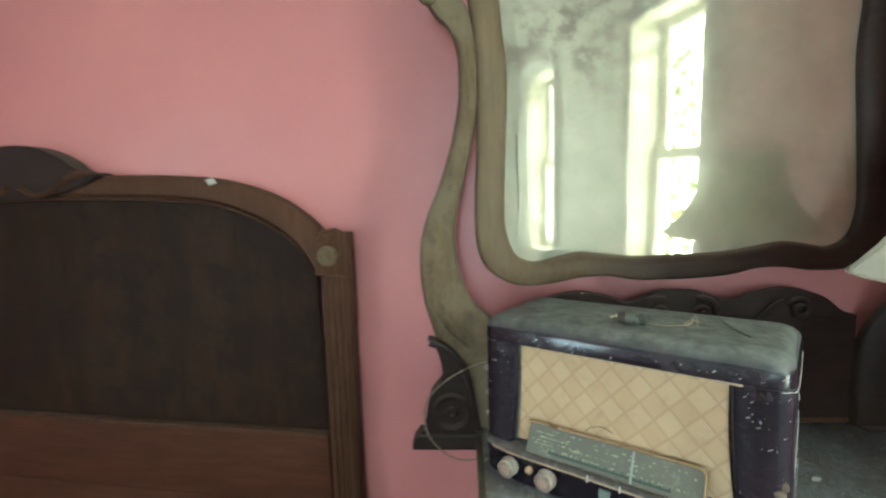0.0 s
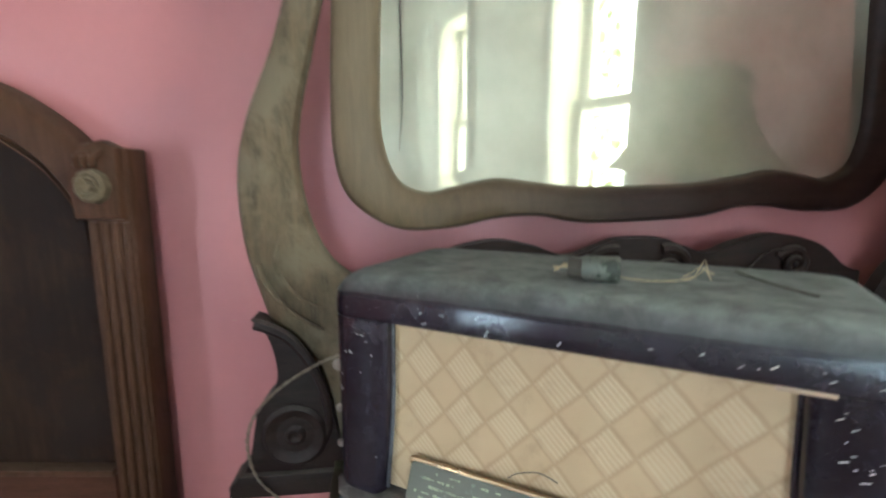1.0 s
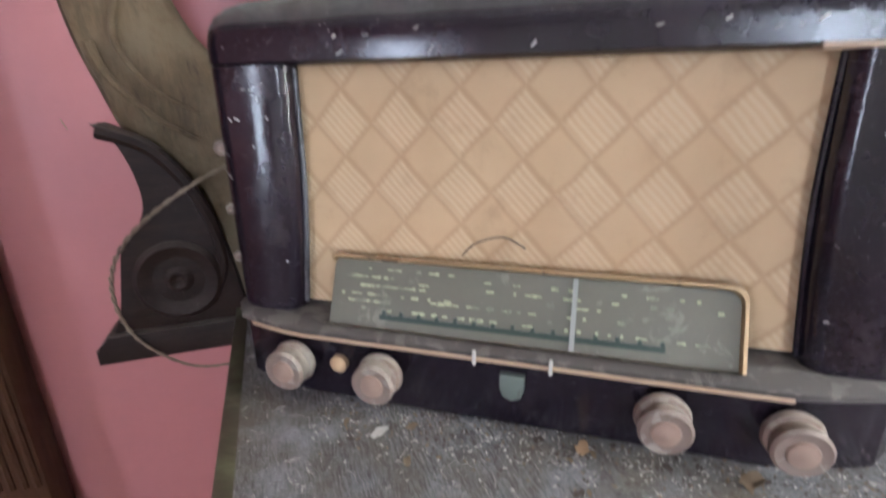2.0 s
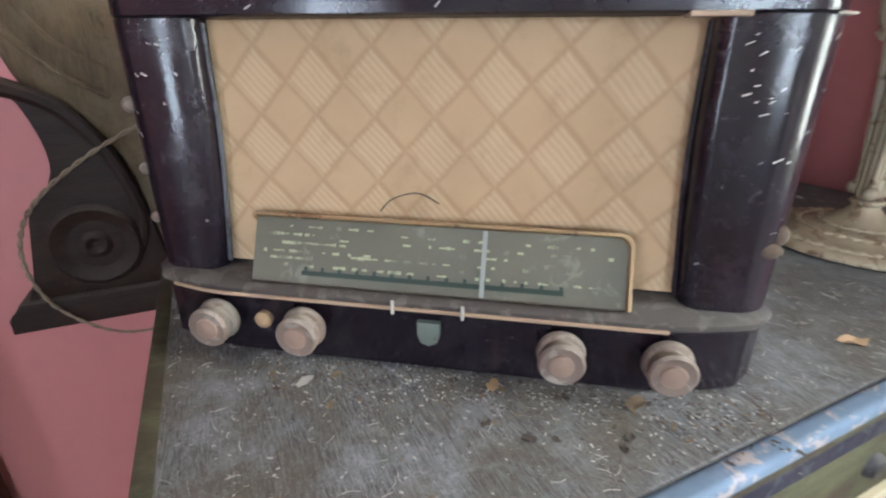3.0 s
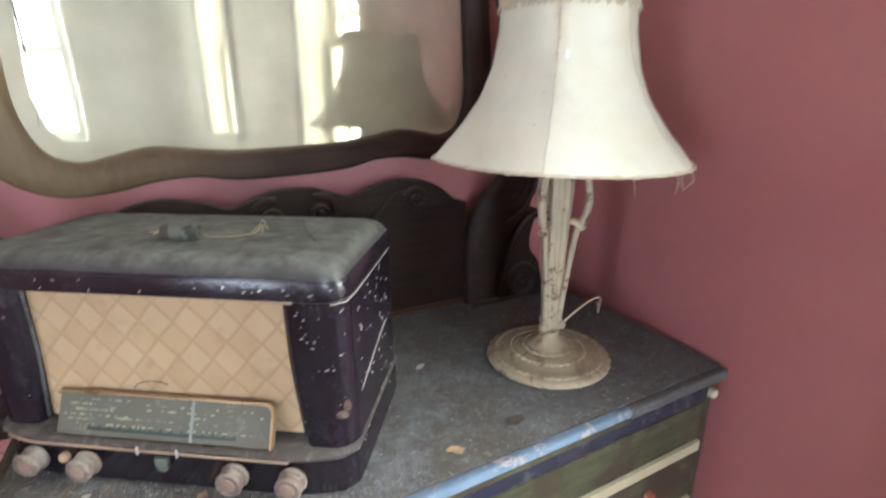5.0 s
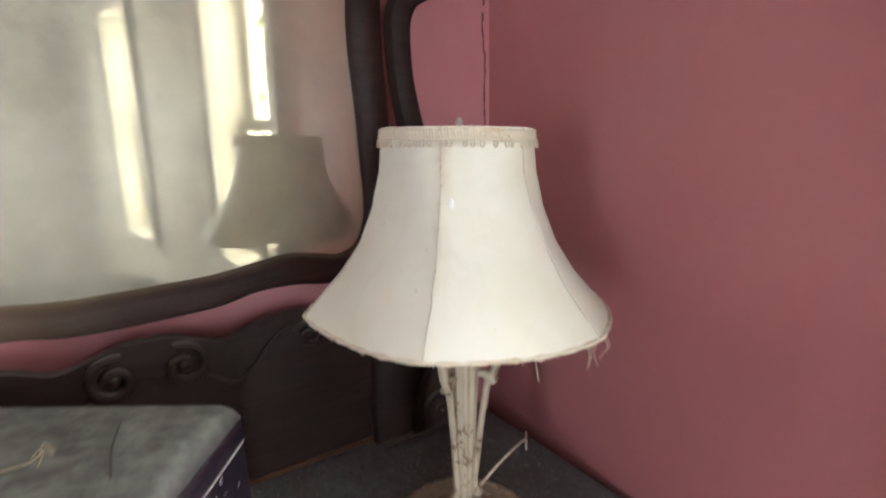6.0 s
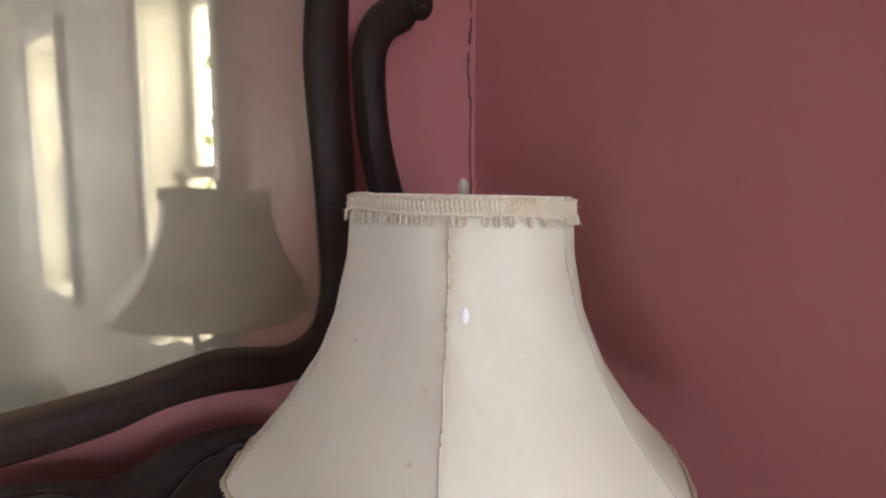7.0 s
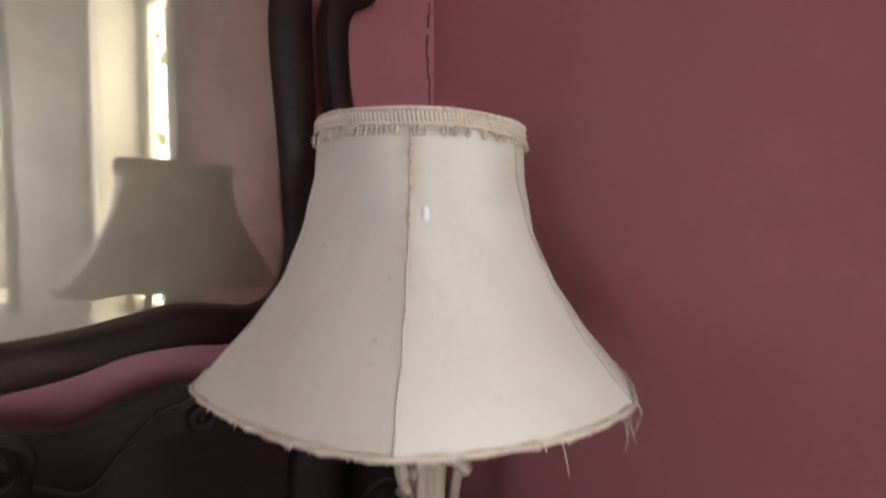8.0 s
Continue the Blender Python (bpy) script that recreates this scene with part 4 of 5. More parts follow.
def radio():
    r = thing("radio", "old dark purple-brown bakelite table radio, dusty, on the dresser", "radio", RADIO)
    HW, Y0, Y1, H = 0.2365, 0.020, 0.243, 0.292
    # cabinet: sides, back and the block behind the cloth
    part("cabinet", loft([plan(HW - 0.001, 0.052, Y1, 0.004, 0.02, z=z) for z in (0.004, 0.2475)]), BAKELITE, r, "dark bakelite cabinet with pale paint specks")
    # rounded cap
    loops = []
    for z, q in ((0.2478, 0.002), (0.2495, 0.0), (0.262, 0.0), (0.272, 0.0015), (0.280, 0.005), (0.286, 0.0105), (0.290, 0.018), (0.292, 0.028), (0.2925, 0.045)):
        loops.append(plan(HW - q, Y0 - 0.002 + q, Y1 - q, 0.032, 0.022, z=z))
    part("cap", loft(loops), BAKELITE, r, "rounded bakelite top thick with grey dust")
    # upright pillars beside the cloth
    for s in (-1, 1):
        loops = []
        for z in (0.064, 0.12, 0.18, 0.2475):
            base = 0.0015 * (1 - z / 0.25)
            pts = []
            xi = 0.163 + 0.012 * (1 - (z - 0.064) / 0.183) ** 2
            for k in range(11):
                a = radians(90 * k / 10)
                pts.append(Vector((s * (HW - 0.03 + 0.03 * math.sin(a)), Y0 + 0.03 - 0.03 * math.cos(a) - base, z)))
            pts.append(Vector((s * HW, 0.0515, z)))
            pts.append(Vector((s * xi, 0.0515, z)))
            pts.append(Vector((s * xi, Y0 + 0.010, z)))
            pts.append(Vector((s * (xi + 0.003), Y0 + 0.003, z)))
            pts.append(Vector((s * (xi + 0.009), Y0 - base, z)))
            loops.append(pts)
        pl = part("pillar", loft(loops), BAKELITE, r, "rounded glossy bakelite pillar")
        part("bead", tube([(s * 0.1625, Y0 + 0.013, 0.245), (s * 0.164, Y0 + 0.013, 0.16), (s * 0.1725, Y0 + 0.012, 0.068)], 0.0020, 12, 8), SILVER if s < 0 else BAKELITE, pl)
    cl = part("grille_cloth", box(-0.176, 0.176, 0.0385, 0.0505, 0.0665, 0.2474), CLOTH, r, "beige woven cloth with a diamond lattice", False)
    # base with a ledge that bows out in the middle
    def bowed(off, z, edge=0.006):
        pts = []
        for k in range(33):
            x = -HW + 2 * HW * k / 32
            f = abs(x) / HW
            y = 0.001 + 0.019 * max(0.0, (f - 0.66) / 0.34) ** 1.6
            if k in (0, 32):
                y += 0.012
            pts.append(Vector((x * (1 - off * 2), y + off, z)))
        return pts + [Vector((HW * (1 - off * 2), Y1 - off, z)), Vector((-HW * (1 - off * 2), Y1 - off, z))]
    base = part("base", loft([bowed(0.006, 0.0015), bowed(0.003, 0.006), bowed(0.003, 0.050), bowed(0.001, 0.0535)]), BAKELITE, r, "dark bakelite base carrying the knobs")
    part("ledge", loft([bowed(0.0005, 0.0538), bowed(-0.002, 0.056), bowed(-0.002, 0.060), bowed(0.002, 0.0632)]), LEDGE, r, "dusty brown ledge below the dial")
    pts = [p + Vector((0, -0.0022, 0.0005)) for p in bowed(-0.0012, 0.0555)[1:32]]
    part("lip_line", tube(pts[1:27], 0.0016, 40, 6), LIPLINE, base, "tan line along the ledge")
    for x in (-0.027, 0.024):
        part("paint_drip", box(x, x + 0.0026, -0.0042, -0.0015, 0.0515, 0.0625, 0.001), GRIT, base)
    # dial glass, leaning back a little
    tilt = Matrix.Translation((0, 0.0075, 0.0640)) @ Matrix.Rotation(radians(-24), 4, "X")
    w0, w1, dh = -0.140, 0.136, 0.050
    def rounded(g):
        o = [(w0 - g, -0.0), (w1 + g, -0.0)]
        for k in range(7):
            a = radians(90 * k / 6)
            o.append((w1 + g - 0.009 + 0.009 * math.cos(a), dh + g - 0.009 + 0.009 * math.sin(a)))
        for k in range(4):
            a = radians(90 + 90 * k / 3)
            o.append((w0 - g + 0.003 + 0.003 * math.cos(a), dh + g - 0.003 + 0.003 * math.sin(a)))
        return o
    b = slab(rounded(0), 0.0, 0.004)
    b.transform(tilt)
    dial = part("dial", b, DIALGLASS, r, "grey-green glass tuning dial, grimy", False)
    b = band(rounded(-0.0004), rounded(0.0036), [(0, -0.0008), (0.3, -0.003), (0.8, -0.003), (1, 0.0), (1, 0.006), (0, 0.006)], False)
    b.transform(tilt)
    part("dial_frame", b, BRASS, dial, "thin worn brass edging")
    rg = random.Random(11)
    b = bmesh.new()
    for row, (z, x0, x1, fill) in enumerate(((0.0435, -0.138, -0.05, 0.45), (0.0375, -0.132, -0.096, 0.5), (0.031, -0.126, -0.072, 0.95), (0.0245, -0.138, -0.035, 0.55), (0.0195, -0.132, -0.100, 0.9), (0.0345, -0.075, 0.13, 0.28),
                                             (0.0405, -0.03, 0.13, 0.22), (0.0225, -0.07, 0.12, 0.32), (0.0140, -0.125, 0.125, 0.40), (0.029, 0.03, 0.132, 0.22))):
        x = x0
        while x < x1:
            wd = rg.uniform(0.0018, 0.0062)
            if rg.random() < fill:
                hh = rg.uniform(0.0010, 0.0027)
                box(x * 0.955, x * 0.955 + wd * 0.85, -0.0007, 0.0002, z - hh / 2, z + hh / 2, bm=b)
            x += wd
    b.transform(tilt)
    part("scale_print", b, DIALMARK, dial, "pale green scale marks", False)
    b = bmesh.new()
    box(-0.10, 0.094, -0.0006, 0.0002, 0.0068, 0.0105, bm=b)
    for k in range(15):
        box(-0.098 + k * 0.0135, -0.0955 + k * 0.0135, -0.0007, 0.0002, 0.0105, 0.0135, bm=b)
    b.transform(tilt)
    part("scale_line", b, DIALDARK, dial, "dark green tuning scale", False)
    b = box(0.0355, 0.0388, -0.0016, 0.0001, 0.001, 0.049)
    b.transform(tilt)
    part("needle", b, NEEDLE, dial, "white tuning needle", False)
    # knobs
    for x in (-0.167, -0.0955, 0.095, 0.166):
        f = abs(x) / HW
        y = 0.004 + 0.019 * max(0.0, (f - 0.66) / 0.34) ** 1.6
        b = lathe([(0.0086, -y), (0.0116, 0.0037 - y), (0.0163, 0.0049 - y), (0.0172, 0.0074 - y), (0.0163, 0.0107 - y), (0.0139, 0.0119 - y), (0.0138, 0.0156 - y), (0.0157, 0.0176 - y), (0.0160, 0.0221 - y), (0.0142, 0.0242 - y), (0.0125, 0.0234 - y), (0.0069, 0.0236 - y), (0.0003, 0.0246 - y)],
                  40, (x, 0, 0.033), axis="Y")
        k = part("knob", b, KNOB, r, "dusty brown two-tier control knob")
        part("knob_cap", lathe([(0.0089, 0.0233 - y), (0.0082, 0.0250 - y), (0.0039, 0.0256 - y), (0.0003, 0.0264 - y)], 24, (x, 0, 0.033), axis="Y"), KNOBCAP, k)
    part("pilot_stud", lathe([(0.0065, -0.004), (0.0068, 0.001), (0.004, 0.004), (0.0003, 0.005)], 16, (-0.131, 0, 0.034), axis="Y"), LEAFMAT, r, "small amber stud between the knobs")
    shield = [(-0.0085, 0.045), (0.0085, 0.045), (0.0085, 0.034), (0.006, 0.0275), (0, 0.025), (-0.006, 0.0275), (-0.0085, 0.034)]
    part("badge", slab(shield, -0.0008, 0.006, 0.001), BADGE, r, "small shield badge of greenish enamel")
    part("paper_strip", box(0.146, 0.178, Y0 - 0.0035, Y0 + 0.012, 0.2462, 0.2492, 0.0006), LIPLINE, r, "torn beige strip under the cap", False)
    for z, rad in ((0.190, 0.0062), (0.142, 0.0045), (0.102, 0.0045)):
        b = bmesh.new()
        bmesh.ops.create_uvsphere(b, u_segments=12, v_segments=8, radius=rad, matrix=Matrix.Translation((-HW + 0.005, 0.031, z)))
        part("side_screw", b, KNOB, r, "pale screw head on the side")
    b = bmesh.new()
    bmesh.ops.create_uvsphere(b, u_segments=14, v_segments=8, radius=0.009, matrix=Matrix.Translation((HW - 0.016, Y0 - 0.001 + 0.006, 0.108)) @ Matrix.Diagonal((1.1, 0.55, 0.65, 1)))
    bmesh.ops.create_uvsphere(b, u_segments=12, v_segments=8, radius=0.006, matrix=Matrix.Translation((HW - 0.009, Y0 + 0.008, 0.118)) @ Matrix.Diagonal((0.9, 0.6, 1.2, 1)))
    part("wasp_nest", b, MUD, r, "tan mud daub stuck to the pillar")
    part("seam", tube([(HW - 0.016, Y0 - 0.0015, 0.2478), (HW - 0.008, Y0 + 0.004, 0.2478), (HW + 0.0006, Y0 + 0.030, 0.2478), (HW + 0.0006, Y1 - 0.022, 0.2478)], 0.0006, 30, 6), SOFTSEAM, r, "pale worn line below the cap")
    # spattered white paint: short slanting dashes on the pillars, the cap and the sides
    rp = random.Random(31)

    def skin(u, z, s=1):
        """A point u along the rounded front and side, from the cloth outwards."""
        flat, arc = HW - 0.03 - 0.172, 0.03 * math.pi / 2
        if u < flat:
            return Vector((s * (0.172 + u), Y0, z))
        if u < flat + arc:
            a = (u - flat) / 0.03
            return Vector((s * (HW - 0.03 + 0.03 * math.sin(a)), Y0 + 0.03 - 0.03 * math.cos(a), z))
        return Vector((s * (HW - 0.0008), Y0 + 0.03 + u - flat - arc, z))

    for name, s, count, u0, u1, z0, z1, mean in (("paint_dashes", 1, 46, 0.006, 0.062, 0.08, 0.240, 0.0042), ("paint_dashes", 1, 52, 0.085, 0.25, 0.03, 0.244, 0.0045), ("paint_dashes", -1, 20, 0.004, 0.06, 0.08, 0.24, 0.0035), ("paint_dashes", 1, 16, -0.30, 0.06, 0.2505, 0.266, 0.004)):
        b = bmesh.new()
        for k in range(count):
            u, z = u0 + (u1 - u0) * rp.random(), z0 + (z1 - z0) * rp.random()
            ln = mean * rp.uniform(0.3, 1.5)
            sl = math.radians(rp.gauss(32, 14))
            ends = [skin(u + f * ln * math.cos(sl), min(z + f * ln * math.sin(sl), z1 + 0.003), s) for f in (-0.5, 0.0, 0.5)]
            if z0 > 0.25:
                ends = [e + Vector((0, -0.002, 0)) for e in ends]
            tube(ends, rp.uniform(0.0003, 0.0008), 4, 4, b)
        tagged(part(name, b, GRIT, r, "spattered white paint dashes"), kind="stuff")
    part("crease", tube([(HW - 0.0005, 0.060, 0.118), (HW - 0.0005, 0.12, 0.135), (HW - 0.0005, 0.185, 0.150)], 0.0007, 14, 5), GRIT, r, "pale scratch across the side")
    return r


radio()


def on_radio(x, y, z):
    return RADIO @ Vector((x, y, z))


# connector, straws and cord on the radio
def connector():
    m = RADIO @ Matrix.Translation((0.010, 0.085, 0.2925)) @ Matrix.Rotation(radians(8), 4, "Z")
    c = thing("cable_connector", "corroded grey metal connector lying on the radio", "connector", m)
    b = lathe([(0.0105, -0.004), (0.0115, 0.0), (0.0115, 0.026), (0.0100, 0.028), (0.0085, 0.0275), (0.0080, 0.022)], 24)
    b.transform(Matrix.Translation((0, 0, 0.0112)) @ Matrix.Rotation(radians(90), 4, "Y"))
    body = part("sleeve", b, ZINC, c, "dull zinc sleeve")
    b = lathe([(0.0075, -0.016), (0.0082, -0.014), (0.0082, -0.0045), (0.0068, -0.004)], 18, wave=lambda a, z: 0.08 * math.cos(7 * a))
    b.transform(Matrix.Translation((0, 0, 0.0112)) @ Matrix.Rotation(radians(90), 4, "Y"))
    part("plug_core", b, DARKGRIT, c, "dark crumbling core")
    rr = random.Random(2)
    for k in range(5):
        a = rr.uniform(-1, 1)
        part("loose_strand", tube([(-0.014, 0.002 * a, 0.011), (-0.020, 0.006 * a, 0.010 + 0.004 * rr.random()), (-0.026 - 0.005 * rr.random(), 0.010 * a, 0.006 + 0.006 * rr.random())], 0.0006, 8, 5), STRAW, c)
    return c


connector()


def straw(points, radius=0.0008, label="thin dry straw lying on the radio", mat=STRAW, name="straw"):
    return tagged(make(name, tube(points, radius, 24, 5), mat), label, "straw", "dry straws")


rr = random.Random(8)
straw([on_radio(0.030, 0.108, 0.2940), on_radio(0.050, 0.102, 0.2936), on_radio(0.072, 0.106, 0.2938), on_radio(0.092, 0.118, 0.2950)], 0.0005, "thin pale wire trailing from the metal clip")
for k in range(3):
    x0, y0 = 0.088 + rr.uniform(-0.008, 0.008), 0.118 + rr.uniform(-0.01, 0.01)
    straw([on_radio(x0, y0, 0.2935), on_radio(x0 + 0.008, y0 + rr.uniform(-0.006, 0.006), 0.297 + 0.004 * rr.random()), on_radio(x0 + 0.015, y0 + rr.uniform(-0.006, 0.006), 0.303 + 0.008 * rr.random()), on_radio(x0 + rr.uniform(0.018, 0.026), y0 + rr.uniform(-0.01, 0.01), 0.296 + 0.006 * rr.random())], 0.0004)
straw([on_radio(0.128, 0.185, 0.2935), on_radio(0.150, 0.140, 0.2936), on_radio(0.178, 0.098, 0.2934)], 0.0007, "dark dry twig lying in the dust on the radio", DARKGRIT)
straw([on_radio(-0.042, 0.032, 0.1175), on_radio(-0.03, 0.024, 0.130), on_radio(-0.012, 0.026, 0.1345), on_radio(0.002, 0.034, 0.125)], 0.0006, "curled dark hair caught on the grille cloth", DARKGRIT)
straw([(-0.195 + 0.025, 1.09, 1.0), (-0.19 + 0.03, 1.06, 1.01)], 0.0004, "cobweb thread on the support")

line = spline([(0.020, 1.035, 0.972), (-0.030, 1.060, 0.962), (-0.096, 1.072, 0.925), (-0.140, 1.068, 0.886), (-0.157, 1.066, 0.841), (-0.145, 1.064, 0.789), (-0.101, 1.064, 0.749), (-0.055, 1.068, 0.742), (-0.032, 1.09, 0.744)], 200)
cord = bmesh.new()
for ph in (0.0, math.pi):
    tube([p + 0.0013 * Vector((math.cos(i * 0.55 + ph), math.sin(i * 0.55 + ph), math.cos(i * 0.55 + ph + 1.5))) for i, p in enumerate(line)], 0.0012, 200, 6, cord, False)
tagged(make("power_cord", cord, WIRE), "old brown twisted cloth cord hanging from the radio", "cord")


# ---- table lamp ----
LAMP = Matrix.Translation((0.781, 0.897, TOPZ))


def table_lamp():
    l = thing("table_lamp", "cream painted metal table lamp with worn bell shade", "lamp", LAMP)
    petal = lambda a, z: 0.018 * math.cos(30 * a) * (1 if 0.004 < z < 0.016 else 0.2)
    base = part("base", lathe([(0.105, 0.0005), (0.109, 0.003), (0.109, 0.007), (0.104, 0.011), (0.096, 0.013), (0.087, 0.0155), (0.083, 0.0145), (0.072, 0.018), (0.058, 0.0215), (0.050, 0.0240), (0.047, 0.0235), (0.036, 0.0285), (0.024, 0.036), (0.0165, 0.044), (0.0145, 0.049), (0.018, 0.0515), (0.018, 0.055), (0.0135, 0.058)], 120, wave=petal), LAMPPAINT, l, "round ornate base with flaking cream paint")
    for rad, zz, thick, waves in ((0.094, 0.0125, 0.0032, 44), (0.064, 0.0205, 0.0026, 30), (0.043, 0.0262, 0.0022, 18)):
        pts = [Vector(((rad + 0.0012 * math.sin(waves * q + rad * 90)) * math.cos(q), (rad + 0.0012 * math.sin(waves * q + rad * 90)) * math.sin(q), zz)) for q in [2 * math.pi * k / 220 for k in range(221)]]
        part("moulding", tube(pts, lambda f, w=waves, h=thick: h * (1 + 0.35 * math.sin(2 * math.pi * w * f)), 221, 7, smooth=False), LAMPPAINT, base, "beaded ring on the base")
    flute = lambda a, z: 0.07 * math.cos(10 * a)
    part("stem", lathe([(0.0120, 0.056), (0.0150, 0.064), (0.0142, 0.080), (0.0158, 0.11), (0.0180, 0.16), (0.0200, 0.21), (0.0218, 0.255), (0.0240, 0.300), (0.0250, 0.330), (0.0275, 0.338), (0.0275, 0.352), (0.0250, 0.358), (0.0250, 0.378), (0.012, 0.384), (0.010, 0.40), (0.010, 0.44), (0.004, 0.445), (0.004, 0.575)], 60, wave=flute), LAMPPAINT, l, "fluted tapering cream stem")
    for k in range(3):
        a = radians(-32 + 120 * k)
        c, s = math.cos(a), math.sin(a)
        ring = lambda pts: [(r * c, r * s, z) for r, z in pts]
        am = part("arm", tube(ring(((0.018, 0.066), (0.017, 0.085), (0.022, 0.14), (0.029, 0.20), (0.037, 0.252))), lambda f: 0.0044 + 0.0010 * f, 40, 8), LAMPPAINT, l, "thin straight side arm")
        b = bmesh.new()
        bmesh.ops.create_uvsphere(b, u_segments=14, v_segments=10, radius=0.0085, matrix=Matrix.Translation((0.020 * c, 0.020 * s, 0.067)))
        part("ball", b, LAMPPAINT, am)
        part("scroll", tube(ring(((0.036, 0.248), (0.046, 0.262), (0.051, 0.288), (0.048, 0.320), (0.038, 0.344), (0.026, 0.348))), lambda f: 0.0070 - 0.002 * f, 34, 8), LAMPPAINT, am, "curved scroll at the arm's head")
        part("clasp", tube(ring(((0.045, 0.243), (0.037, 0.251), (0.028, 0.256), (0.020, 0.254))), lambda f: 0.0085 - 0.003 * f, 14, 9), LAMPPAINT, am, "leaf-shaped clasp, rusty")
    shade(l)
    part("finial", lathe([(0.0030, 0.572), (0.0030, 0.594), (0.0046, 0.592), (0.0050, 0.594), (0.0048, 0.600), (0.0034, 0.602), (0.0030, 0.604), (0.0012, 0.605)], 16), SOFTSEAM, l, "small pale finial")
    for k in range(3):
        a = radians(20 + 120 * k)
        part("spider", tube([(0, 0, 0.580), (0.05 * math.cos(a), 0.05 * math.sin(a), 0.578), (0.094 * math.cos(a), 0.094 * math.sin(a), 0.584)], 0.0016, 10, 6), BRASS, l)
    return l


SHADE_Z0, SHADE_Z1 = 0.361, 0.590
SEAM0 = radians(-131)


def shade_r(f):
    """Radius of the bell, f from the rim below (0) to the top (1)."""
    P = ((0.0, 0.2035), (0.07, 0.190), (0.2, 0.162), (0.38, 0.133), (0.58, 0.112), (0.78, 0.101), (1.0, 0.0975))
    for (a, ra), (b, rb) in zip(P, P[1:]):
        if f <= b:
            t = (f - a) / (b - a)
            return ra + (rb - ra) * t
    return P[-1][1]


def shade_point(a, f, off=0.0):
    k = 6
    ph = ((a - SEAM0) * k / (2 * math.pi)) % 1
    flat = 1 - 0.050 * (1 - (2 * ph - 1) ** 2) * (1 - 0.55 * f)
    dip = 0.004 * (1 - (2 * ph - 1) ** 2) * (1 - f) ** 4
    wob = 0.0012 * math.sin(7 * a + 9 * f)
    r = shade_r(f) * flat + off + wob
    tilt = 0.004 * math.cos(a - radians(150)) * r / 0.2
    return Vector((r * math.cos(a) - 0.004, r * math.sin(a) - 0.002, SHADE_Z0 + (SHADE_Z1 - SHADE_Z0) * f + tilt - dip * 0.6))


